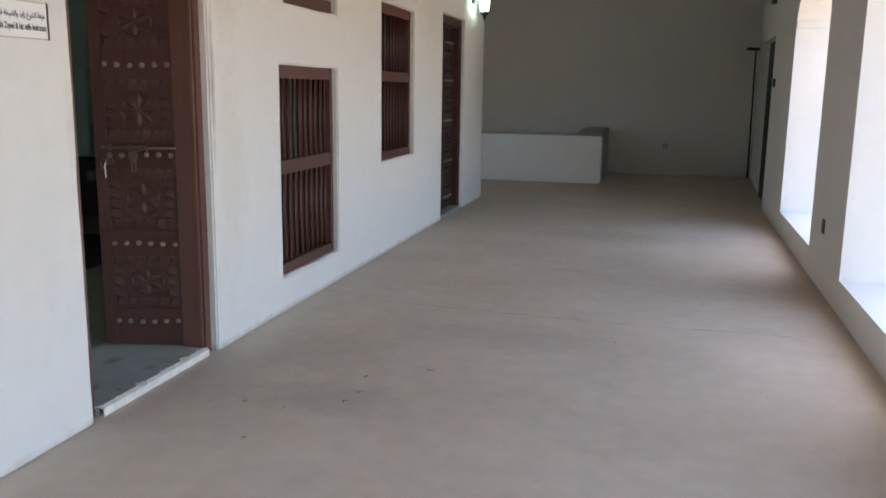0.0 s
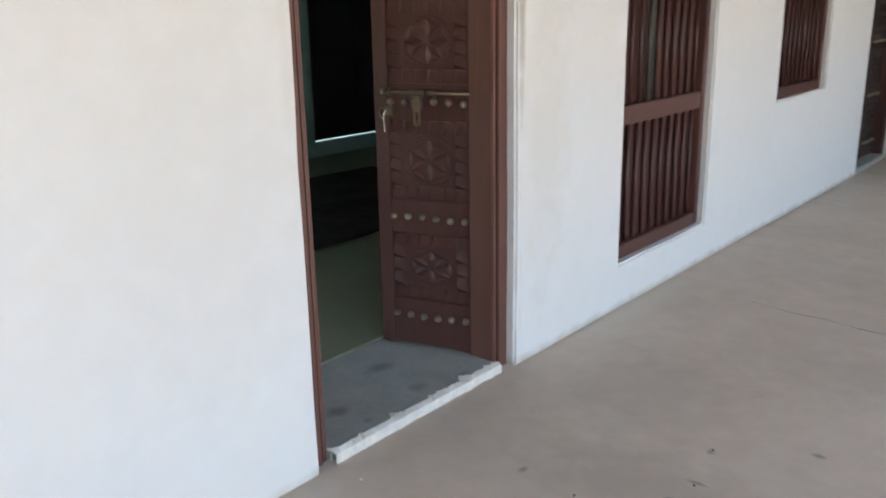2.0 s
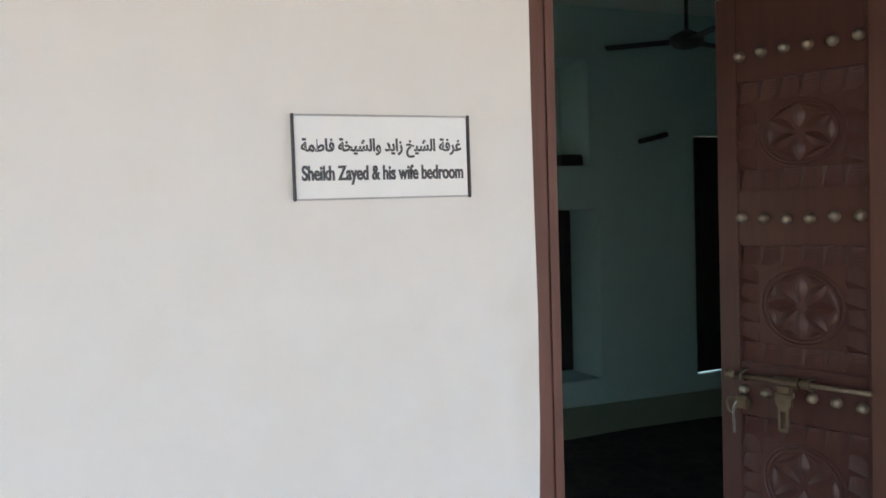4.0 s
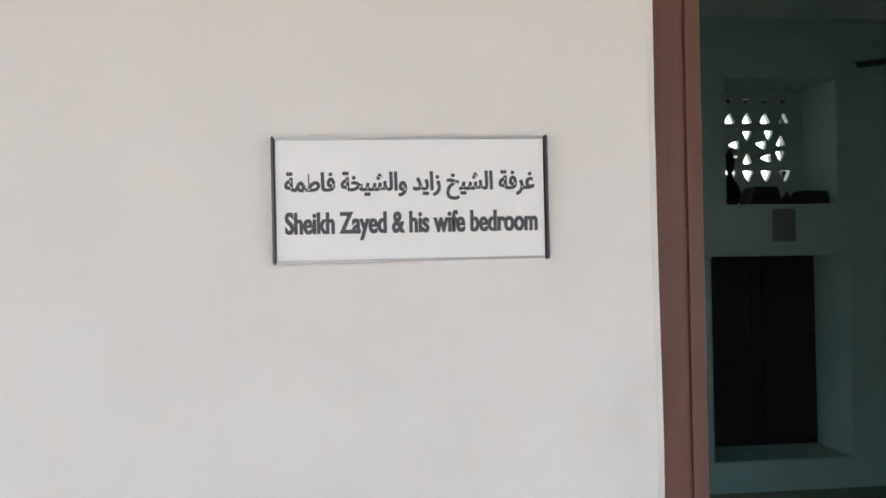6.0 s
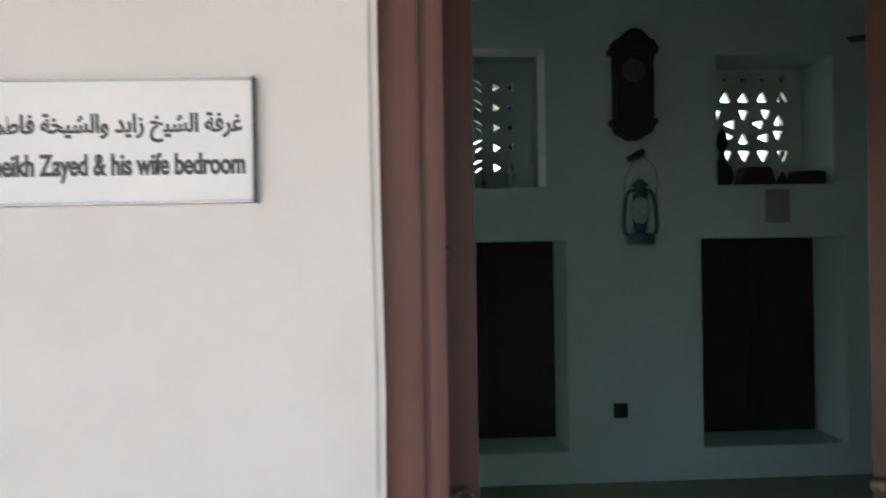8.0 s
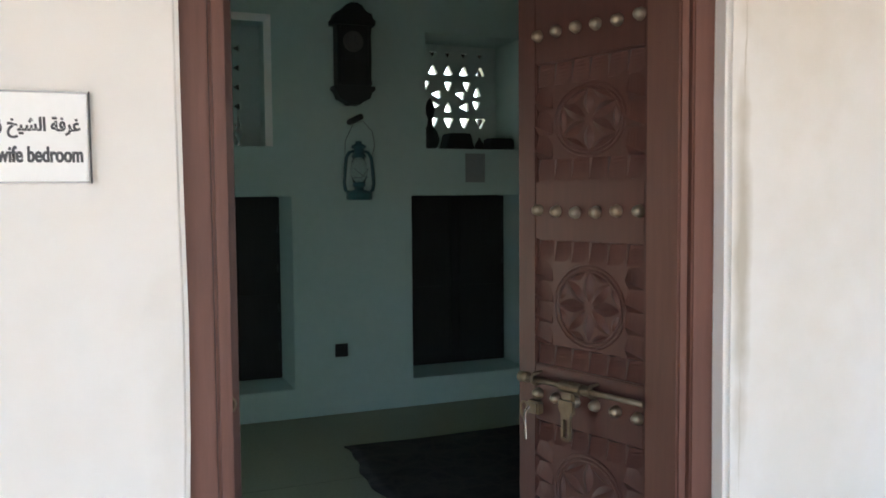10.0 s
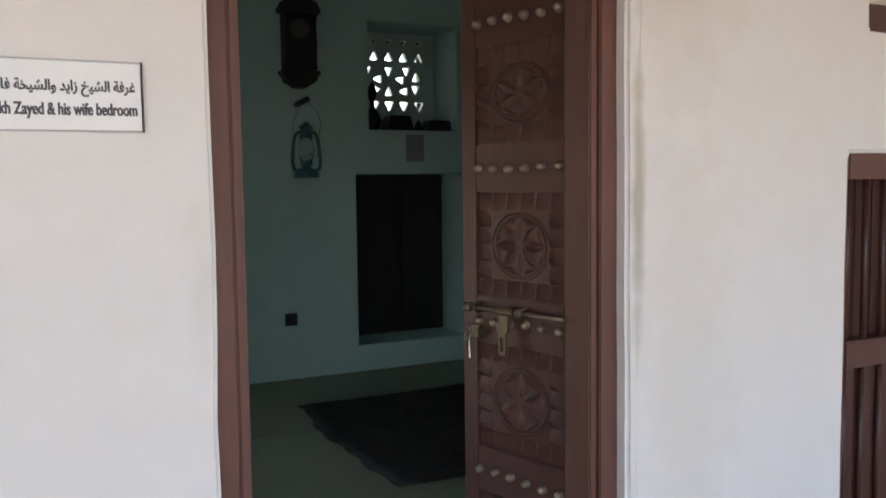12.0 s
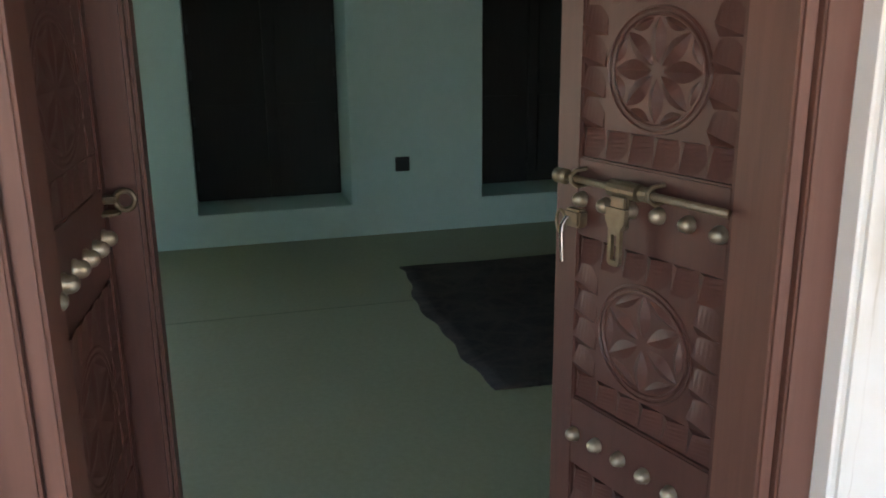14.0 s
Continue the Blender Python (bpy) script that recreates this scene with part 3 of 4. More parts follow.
def door_frame(door, y0, y1, top, finish, wide=0.0):
    """Two jambs and a head, each with an outer band, a groove and an inner bead."""
    def post(a, b, c):
        bm = bmesh.new()
        box(bm, -0.13, 0.0, min(a, b), max(a, b), 0.0, c, 0.004)
        return bm

    for s, e, o in ((1, y0, wide), (-1, y1, 0.0)):
        part("jamb", post(e, e + s * (0.066 + o), top), finish, door)
        bm = bmesh.new()
        box(bm, -0.13, -0.008, min(e + s * (0.069 + o), e + s * (0.096 + o)), max(e + s * (0.069 + o), e + s * (0.096 + o)), 0.0, top - 0.066, 0.005)
        part("jamb_bead", bm, finish, door)
        bm = bmesh.new()
        box(bm, -0.13, -0.016, min(e + s * (0.064 + o), e + s * (0.071 + o)), max(e + s * (0.064 + o), e + s * (0.071 + o)), 0.0, top - 0.066, 0)
        part("jamb_groove", bm, WOOD_DARK, door)
    part("head", boxed(-0.13, 0.0, y0 + wide + 0.067, y1 - 0.067, top - 0.066, top, bevel=0.004), finish, door)
    part("head_bead", boxed(-0.13, -0.008, y0 + wide + 0.097, y1 - 0.097, top - 0.096, top - 0.069, bevel=0.005), WOOD, door)


door_1 = thing("door_1", "open red-brown carved double door with brass studs", "door", kind="structure")
door_1.location = (-2.505, 0, 0)
door_frame(door_1, 3.274, 4.431, D1[2], WOOD_LIGHT, 0.007)
hx = -2.583 + 2.505
A_R = math.degrees(math.atan2(4.357 - 4.227, 3.059 - 2.583))
right = leaf(door_1, (hx, 4.357, 0), -(90 - A_R) , -1, True)
left = leaf(door_1, (hx, 3.36, 0), 84.5, 1, False, WOOD_DARK, -0.042, 0.2, 0.056)

door_2 = thing("door_2", "closed dark red-brown studded double door", "door", kind="structure")
door_2.location = (-2.505, 0, 0)
door_frame(door_2, D2[0], D2[1], D2[2], WOOD_DARK)
for hinge, s in ((D2[0] + 0.07, 1), (D2[1] - 0.07, -1)):
    leaf(door_2, (-0.085, hinge, 0), 0, s, False, WOOD_DEEP)
part("sill", boxed(-0.15, 0.03, D2[0] + 0.1, D2[1] - 0.1, 0.0, 0.045, bevel=0.006), CONCRETE, door_2)
# boarding added to shut daylight out of the doorway and give its dark sliver
door_3 = thing("door_3", "closed dark boarded door added to keep light out of the arcade doorway", "door", kind="structure")
for k in range(8):
    y = 11.975 + 0.2025 * k
    x = 1.10 + 0.021 * y + 0.10
    part("board", boxed(x, x + 0.045, y, y + 0.198, 0.0, 2.24, bevel=0.004), BLACK_WOOD, door_3)
for z in (0.3, 1.1, 1.95):
    part("batten", boxed(1.10 + 0.021 * 12.8 + 0.16, 1.10 + 0.021 * 12.8 + 0.19, 12.0, 13.55, z - 0.05, z + 0.05, bevel=0.004), BLACK_WOOD, door_3)


# ---- windows on the corridor ----
def barred_window(name, y0, y1, z0, z1, mid, label):
    w = thing(name, label, "window", kind="structure")
    w.location = (W - 0.042, 0, 0)
    y1 = y1 - 0.004
    fr = 0.075
    part("frame_stile", boxed(-0.08, 0, y0, y0 + fr - 0.02, z0, z1, bevel=0.004), WOOD, w)
    part("frame_stile", boxed(-0.08, 0, y1 - fr + 0.02, y1, z0, z1, bevel=0.004), WOOD, w)
    part("frame_head", boxed(-0.08, 0, y0 + fr - 0.019, y1 - fr + 0.019, z1 - 0.088, z1, bevel=0.004), WOOD_LIGHT, w)
    part("frame_sill", boxed(-0.08, 0, y0 + fr - 0.019, y1 - fr + 0.019, z0, z0 + 0.075, bevel=0.004), WOOD, w)
    part("mid_rail", boxed(-0.08, 0.0, y0 + fr - 0.019, y1 - fr + 0.019, mid - 0.045, mid + 0.05, bevel=0.006), WOOD, w)
    n = 10
    for k in range(n):
        y = y0 + 0.095 + (y1 - y0 - 0.19) * k / (n - 1)
        for a, b in ((z0 + 0.07, mid - 0.04), (mid + 0.045, z1 - 0.083)):
            part("bar", rod(bmesh.new(), (-0.035, y, a), (-0.035, y, b), 0.011, 8), WOOD_DARK, w, "", True)
    c = (y0 + y1) / 2
    for a, b, lo, hi, ajar in ((y0 + 0.06, c - 0.003, z0 + 0.07, mid - 0.02, 0), (c + 0.003, y1 - 0.06, z0 + 0.07, mid - 0.02, 0),
                               (y0 + 0.06, c - 0.003, mid + 0.02, z1 - 0.08, 9), (c + 0.003, y1 - 0.06, mid + 0.02, z1 - 0.08, 0)):
        bm = bmesh.new()
        k = 4
        for j in range(k):
            p, q = (b - a) * j / k, (b - a) * (j + 1) / k - 0.004
            box(bm, -0.03, 0.0, p, q, lo, hi, 0.003)
        o = part("shutter", bm, WOOD_DARK, w, "dark boarded inner shutter")
        o.location = (-0.047, a, 0)
        o.rotation_euler = (0, 0, radians(ajar))
    return w


barred_window("window_9", *WIN0, 0.975, "low red-brown wooden window with upright bars and shutters")
barred_window("window_1", *WIN1, 0.975, "low red-brown wooden window with upright bars and shutters")
barred_window("window_2", *WIN2, 1.62, "high red-brown wooden window with upright bars and shutters")


def tri(cy, cz, w, h, turn=0):
    """A slightly soft-cornered triangle that points up, turned by degrees."""
    out = []
    t = radians(turn)
    for y, z in ((-w / 2, -h / 2 + 0.12 * h), (-w / 2 + 0.1 * w, -h / 2), (w / 2 - 0.1 * w, -h / 2), (w / 2, -h / 2 + 0.12 * h), (0.1 * w, h / 2 - 0.05 * h), (0, h / 2), (-0.1 * w, h / 2 - 0.05 * h)):
        out.append((cy + y * math.cos(t) - z * math.sin(t), cz + y * math.sin(t) + z * math.cos(t)))
    return out


def slot(cy, cz, length, width, turn, bow=0.25):
    """A bowed, leaf-shaped slot."""
    t = radians(turn)
    n = 8
    top, bot = [], []
    for k in range(n + 1):
        s = k / n - 0.5
        arch = bow * length * (0.25 - s * s)
        hw = width / 2 * math.sqrt(max(0.06, 1 - 4 * s * s))
        top.append((s * length, arch + hw))
        bot.append((s * length, arch - hw))
    return [(cy + y * math.cos(t) - z * math.sin(t), cz + y * math.sin(t) + z * math.cos(t)) for y, z in bot + top[::-1]]


def leafy_holes(cy, z_rows, half):
    holes = []
    for k, z in enumerate(z_rows):
        d = 1 if k < 2 else -1
        for s in (-1, 1):
            holes.append(slot(cy + s * 0.070, z + 0.034, 0.080, 0.0145, s * d * 30, 0.4))
            holes.append(slot(cy + s * 0.078, z - 0.018, 0.060, 0.012, s * d * 40, 0.3))
            holes.append(tri(cy + s * (half - 0.145), z, 0.054, 0.048, -90 * s))
            holes.append(tri(cy + s * (half - 0.05), z, 0.055, 0.05, 90 * s))
    return holes


# gypsum screen over the low window
w = thing("window_3", "carved gypsum screen with leaf-shaped slots over a wooden rail", "window", kind="structure")
y0, y1, z0, z1 = VENT1
cy = (y0 + y1) / 2
holes = []
for k in range(4):
    z = z0 + 0.2 + 0.16 * k
    for s in (-1, 1):
        holes.append(slot(cy + s * 0.10, z, 0.12, 0.038, s * (45 if k % 2 else -45), 0.4))
        holes.append(slot(cy + s * 0.25, z + 0.03, 0.11, 0.036, s * (60 if k % 2 else -50), 0.4))
        holes.append(slot(cy + s * 0.37, z, 0.09, 0.03, 90 + s * 4, 0.15))
bm = plate(rect(y0 + 0.002, y1 - 0.03, z0 + 0.096, z1 - 0.01), holes, 0.02)
part("screen", bm, GYPSUM, w, "pierced gypsum panel").location = (W - 0.04, 0, 0)
part("backing", boxed(W - 0.085, W - 0.062, y0 + 0.002, y1 - 0.03, z0 + 0.096, z1 - 0.01), GYPSUM, w)
part("rail", boxed(W - 0.12, W - 0.03, y0 + 0.002, y1 - 0.045, z0 + 0.002, z0 + 0.095, bevel=0.004), WOOD, w)

# ---- bedroom windows ----
# left screen
w = thing("window_4", "pierced gypsum screen with leaf slots deep in a niche", "window", kind="structure")
bm = plate(rect(3.492, 4.343, 2.032, 2.953), leafy_holes(3.868, (2.209, 2.353, 2.495, 2.640, 2.784), 0.355), 0.05)
part("screen", bm, GYPSUM_ROOM, w).location = (B - 0.44, 0, 0)
# bevelled strips whose white colour stands in for strong light on the niche edge
bm = bmesh.new()
q = [[bm.verts.new(p) for p in ((B + 0.004, 4.347, z), (B - 0.045, 4.347, z), (B - 0.045, 4.303, z))] for z in (2.031, 2.956)]
for k in range(3):
    bm.faces.new((q[0][k], q[0][(k + 1) % 3], q[1][(k + 1) % 3], q[1][k]))
part("lip", bm, CEIL, w, "niche edge bevelled and whitened to stand for bright light on it")
bm = bmesh.new()
q = [[bm.verts.new(p) for p in ((B + 0.004, y, 2.957), (B - 0.045, y, 2.957), (B - 0.045, y, 2.912))] for y in (3.488, 4.346)]
for k in range(3):
    bm.faces.new((q[0][k], q[0][(k + 1) % 3], q[1][(k + 1) % 3], q[1][k]))
part("lip", bm, CEIL, w, "niche edge bevelled and whitened to stand for bright light on it")
# boards added outside: a pale one dims upper holes, a dark one blacks out a column
part("dimming_backing", boxed(B - 0.78, B - 0.74, 3.3, 4.5, 2.50, 2.74), CEIL, w)
part("dark_side_backing", boxed(B - 0.56, B - 0.525, 4.135, 4.36, 1.98, 2.95), SHUTTER, w)
# right screen
w = thing("window_5", "pierced gypsum screen with triangular holes deep in a niche", "window", kind="structure")
holes = []
for y in (5.618, 5.757, 5.893, 6.034, 6.182):
    holes.append(tri(y, 2.272, 0.084, 0.084, 180))
    holes.append(tri(y, 2.704, 0.078, 0.074, 0))
    holes.append(tri(y, 2.828, 0.062, 0.046, 180))
for y, z, a in ((5.690, 2.572, 180), (5.891, 2.572, 180), (6.060, 2.575, 180), (6.155, 2.535, 0), (5.785, 2.505, 90), (5.997, 2.507, 80),
                (5.685, 2.406, 0), (5.775, 2.418, -90), (5.889, 2.402, 0), (6.034, 2.406, 90), (6.148, 2.420, 180)):
    holes.append(tri(y, z, 0.068, 0.078, a))
bm = plate(rect(5.522, 6.328, 2.037, 2.908), holes, 0.05)
part("screen", bm, GYPSUM_ROOM, w).location = (B - 0.44, 0, 0)
# unseen dark boards added outside to black out the top row and right edge
part("dark_top_backing", boxed(B - 0.56, B - 0.525, 5.46, 6.39, 2.765, 2.97), SHUTTER, w)
part("dark_side_backing", boxed(B - 0.56, B - 0.525, 6.205, 6.39, 1.98, 2.76), SHUTTER, w)


def shuttered(name, y0, y1, z0, z1, label, depth, gap=0.0):
    w = thing(name, label, "window", kind="structure")
    x = B - depth
    c = (y0 + y1) / 2
    for a, b in ((y0 + 0.003, c - 0.002), (c + 0.002, y1 - 0.003)):
        bm = bmesh.new()
        box(bm, x - 0.04, x, a, b, z0 + 0.004 + gap, z1 - 0.004, 0.004)
        sh = part("shutter", bm, SHUTTER, w, "closed near-black wooden shutter")
        for lo, hi in ((z0 + 0.08 + gap, (z0 + z1) / 2 - 0.04), ((z0 + z1) / 2 + 0.04, z1 - 0.08)):
            part("raised_panel", boxed(x - 0.004, x + 0.012, a + 0.07, b - 0.07, lo, hi, bevel=0.008), SHUTTER, sh)
        if gap == 0:
            part("outer_board", boxed(B - 0.56, B - 0.53, a - 0.06, b + 0.06, z0 - 0.06, z1 + 0.06), SHUTTER, sh)
        outer = a if b < c else b
        s = 1 if b < c else -1
        for z in (z0 + 0.25, z0 + 0.55, z1 - 0.55, z1 - 0.25):
            part("hinge", rod(bmesh.new(), (x + 0.006, outer + s * 0.018, z - 0.03), (x + 0.006, outer + s * 0.018, z + 0.03), 0.007, 8), GREY_DARK, sh)
    return w


shuttered("window_6", *NICHES[0], "recessed bedroom window with closed near-black shutters", 0.44)
shuttered("window_7", *NICHES[1], "recessed bedroom window with closed near-black shutters", 0.44)
shuttered("door_4", *NICHES[4], "closed near-black door with daylight under it", 0.025, 0.009)


# ---- corridor things ----
def sign():
    s = thing("room_sign", "silver-grey bilingual door sign with dark end rails on the wall", "sign")
    y0, y1, z0, z1 = 2.8475, 3.1605, 1.684, 1.825
    hung = Matrix.Translation((W, 3.004, 1.7545)) @ Matrix.Rotation(radians(0.3), 4, "X") @ Matrix.Translation((-W, -3.004, -1.7545))
    s.matrix_world = hung
    part("face", boxed(W + 0.001, W + 0.010, y0 + 0.004, y1 - 0.004, z0 + 0.003, z1 - 0.003, bevel=0.001), SIGN, s)
    part("end_rail", boxed(W + 0.001, W + 0.016, y0, y0 + 0.0028, z0 - 0.001, z1 + 0.001, bevel=0.001), RAIL, s, "dark end rail")
    part("end_rail", boxed(W + 0.001, W + 0.016, y1 - 0.0028, y1, z0 - 0.001, z1 + 0.001, bevel=0.001), RAIL, s, "dark end rail")
    part("edge_rail", boxed(W + 0.001, W + 0.012, y0 + 0.0044, y1 - 0.0044, z0, z0 + 0.003), RAIL_GREY, s)
    part("edge_rail", boxed(W + 0.001, W + 0.012, y0 + 0.0044, y1 - 0.0044, z1 - 0.003, z1), RAIL_GREY, s)

    def line(text, ya, yb, zb, height, thick, bold):
        c = bpy.data.curves.new("lettering", "FONT")
        c.body, c.size, c.offset, c.extrude = text, 1.0, thick, 0.0
        t = bpy.data.objects.new("lettering", c)
        scene.collection.objects.link(t)
        bpy.context.view_layer.update()
        me = bpy.data.meshes.new_from_object(t.evaluated_get(bpy.context.evaluated_depsgraph_get()))
        bpy.data.objects.remove(t)
        xs, zs = [v.co.x for v in me.vertices], [v.co.y for v in me.vertices]
        kx, kz = (yb - ya) / (max(xs) - min(xs)), height / (max(zs) - min(zs))
        for v in me.vertices:
            v.co = Vector((W + 0.0104, ya + (v.co.x - min(xs)) * kx, zb + (v.co.y - min(zs)) * kz))
        bm = bmesh.new()
        bm.from_mesh(me)
        bm.verts.ensure_lookup_table(), bm.edges.ensure_lookup_table(), bm.faces.ensure_lookup_table()
        for d in (0.5 * bold, bold):
            copy = bmesh.ops.duplicate(bm, geom=bm.verts[:len(me.vertices)] + bm.edges[:len(me.edges)] + bm.faces[:len(me.polygons)])
            bmesh.ops.translate(bm, vec=(d / 4, d, 0), verts=[g for g in copy["geom"] if isinstance(g, bmesh.types.BMVert)])
            bm.verts.ensure_lookup_table(), bm.edges.ensure_lookup_table(), bm.faces.ensure_lookup_table()
        bm.to_mesh(me)
        bm.free()
        me.materials.append(INK)
        o = new("lettering", me)
        o.parent = s
        tagged(o, "dark grey printed lettering")

    line("Sheikh Zayed & his wife bedroom", y0 + 0.0136, y1 - 0.0136, 1.7085, 0.0325, 0.024, 0.0012)
    words = "\ufecf\ufeae\ufed3\ufe94 \ufe8d\ufedf\ufeb8\ufef4\ufea6 \ufeaf\ufe8d\ufef3\ufeaa \ufeed\ufe8d\ufedf\ufeb8\ufef4\ufea8\ufe94 \ufed3\ufe8e\ufec3\ufee4\ufe94"
    line(words[::-1], y0 + 0.0136, y1 - 0.0156, 1.7525, 0.0335, 0.026, 0.0009)


sign()

parapet = thing("low_masonry_wall", "white plastered low wall with a raised return beside the corridor end", "low wall")
part("front", boxed(-5.19, -0.925, 14.40, 14.75, 0.0, 0.785, bevel=0.02), PLASTER, parapet)
# cap and return are a darker grey than the front
part("cap", boxed(-5.19, -0.93, 14.41, 14.75, 0.786, 0.808, bevel=0.006), CONCRETE, parapet, "thin grey cap")
part("return", boxed(-1.33, -0.925, 14.752, 16.495, 0.0, 0.86, bevel=0.02), CONCRETE, parapet, "raised grey return")


def socket_plate(name, label, m, material, size=0.085):
    s = thing(name, label, "socket", m)
    part("plate", boxed(0, 0.009, -size / 2, size / 2, -size / 2, size / 2, bevel=0.003), material, s)
    part("insert", boxed(0.009, 0.013, -size * 0.3, size * 0.3, -size * 0.3, size * 0.3, bevel=0.0015), material, s)
    for y, z in ((-0.012, -0.008), (0.012, -0.008), (0, 0.012)):
        part("pin_hole", boxed(0.013, 0.0134, y - 0.003, y + 0.003, z - 0.004, z + 0.004), BLACK, s)
    return s


socket_plate("wall_socket", "grey wall socket low on the end wall", pose(0.12, 16.495, 0.535, 0, 0, -90), SOCKET, 0.10)
socket_plate("wall_socket", "black square wall socket on the bedroom wall", pose(B + 0.001, 4.826, 0.53), BLACK, 0.098)
bm = boxed(0.0, 0.012, -0.035, 0.035, -0.056, 0.056, bevel=0.003)
o = tagged(link("outlet_cover", bm, GREY_DARK), "dark grey outlet cover on the arcade pier", "outlet")
o.matrix_world = pose(1.10 + 0.021 * 7.23 - 0.001, 7.23, 0.50, 0, 0, 181.2)
bm = boxed(0.0, 0.02, -0.03, 0.03, -0.05, 0.05, bevel=0.003)
o = tagged(link("wall_switch", bm, GREY_DARK), "dark grey switch beside the deep doorway", "switch")
o.matrix_world = pose(1.10 + 0.021 * 11.63 - 0.001, 11.63, 1.65, 0, 0, 181.2)

bm = boxed(0.0, 0.06, -0.05, 0.05, -0.12, 0.12, bevel=0.006)
o = tagged(link("junction_box", bm, GREY_DARK), "dark grey junction box high on the arcade wall", "junction box")
o.matrix_world = pose(1.10 + 0.021 * 12.2 - 0.001, 12.2, 2.78, 0, 0, 181.2)

pole = thing("upright_pole", "thin black pole with a cross bar in the corridor corner", "pole")
part("post", rod(bmesh.new(), (1.60, 16.42, 0), (1.575, 16.42, 2.31), 0.015, 10), BLACK, pole)
part("cross_bar", boxed(1.42, 1.64, 16.39, 16.45, 2.27, 2.32, bevel=0.006), BLACK, pole)


def wall_lantern():
    l = thing("wall_lantern", "lit black metal wall lantern with pale greenish glass", "lamp", Matrix.Translation((W, 11.2, 2.60)) @ Matrix.Diagonal((1.0, 1.45, 1.4, 1.0)))
    c = (0.16, 0.0, 0.0)
    part("back_plate", boxed(0.001, 0.02, -0.05, 0.05, 0.0, 0.23, bevel=0.006), BLACK, l)
    part("arm", tube(bmesh.new(), [(0.02, 0, 0.14), (0.07, 0, 0.21), (0.13, 0, 0.23), (0.16, 0, 0.20)], 0.009), BLACK, l)
    part("roof", lathe(bmesh.new(), [(0.10, 0.11), (0.085, 0.13), (0.04, 0.17), (0.012, 0.19), (0.012, 0.21)], c, 8), BLACK, l)
    part("glass", lathe(bmesh.new(), [(0.05, -0.07), (0.08, 0.10)], c, 8), GLOW, l, "glowing pale glass")
    part("base", lathe(bmesh.new(), [(0.006, -0.15), (0.012, -0.13), (0.03, -0.10), (0.06, -0.085), (0.06, -0.07)], c, 8), BLACK, l)
    for k in range(6):
        a = 2 * math.pi * k / 6
        part("rib", rod(bmesh.new(), (c[0] + 0.053 * math.cos(a), c[1] + 0.053 * math.sin(a), c[2] - 0.075), (c[0] + 0.084 * math.cos(a), c[1] + 0.084 * math.sin(a), c[2] + 0.11), 0.005, 6), BLACK, l)


wall_lantern()


# ---- bedroom things ----
def wall_clock():
    k = thing("wall_clock", "near-black carved wooden pendulum wall clock", "clock")
    x = B + 0.002
    cy = 4.924

    def profile(pts, d, x0=0.0):
        bm = plate([(cy + y, z) for y, z in pts], [], d)
        bmesh.ops.translate(bm, vec=(x + x0 + d, 0, 0), verts=bm.verts)
        return bm

    part("case", profile([(-0.125, 2.47), (0.125, 2.47), (0.125, 2.90), (-0.125, 2.90)], 0.11), BLACK_WOOD, k)
    crest = [(0.155, 2.902), (0.16, 2.935), (0.145, 2.95), (0.13, 2.985), (0.09, 3.0), (0.06, 3.04), (0.02, 3.06)]
    part("crest", profile([(-0.155, 2.902), *crest, *[(-y, z) for y, z in crest[::-1][:-1]]], 0.13), BLACK_WOOD, k)
    foot = [(0.15, 2.468), (0.155, 2.445), (0.13, 2.42), (0.115, 2.38), (0.06, 2.352), (0.04, 2.335)]
    part("foot", profile([*foot, *[(-y, z) for y, z in foot[::-1]]], 0.12), BLACK_WOOD, k)
    for s in (-1, 1):
        part("column", lathe(bmesh.new(), [(0.013, 0), (0.016, 0.02), (0.010, 0.05), (0.014, 0.2), (0.010, 0.36), (0.016, 0.4), (0.013, 0.42)], (x + 0.115, cy + s * 0.115, 2.475), 10), BLACK_WOOD, k, "", True)
    bm = lathe(bmesh.new(), [(0.075, 0), (0.075, 0.004), (0.068, 0.006)], seg=28)
    bmesh.ops.rotate(bm, verts=bm.verts, cent=(0, 0, 0), matrix=Matrix.Rotation(radians(90), 3, "Y"))
    bmesh.ops.translate(bm, vec=(x + 0.11, cy - 0.005, 2.785), verts=bm.verts)
    part("dial", bm, DIAL, k, "dim round clock dial")
    for a, r in ((70, 0.05), (-35, 0.038)):
        part("clock_pointer", rod(bmesh.new(), (x + 0.118, cy, 2.785), (x + 0.118, cy + r * math.cos(radians(a)), 2.785 + r * math.sin(radians(a))), 0.002, 6), BLACK, k)
    part("door_rail", boxed(x + 0.11, x + 0.118, cy - 0.10, cy + 0.10, 2.66, 2.675, bevel=0.002), BLACK_WOOD, k)


wall_clock()


def peg(y, z, ext, up=0.0):
    p = tagged(link("wall_peg", tube(bmesh.new(), [(B - 0.02, y, z), (B + ext * 0.6, y + 0.02, z + up * 0.5), (B + ext, y + 0.045, z + up)], 0.022, 10), BLACK_WOOD, None, "", True),
               "stout dark wooden peg in the bedroom wall", "peg", "wall pegs")
    return p


peg(4.91, 2.215, 0.16, 0.03)
peg(6.83, 2.235, 0.30, 0.03)


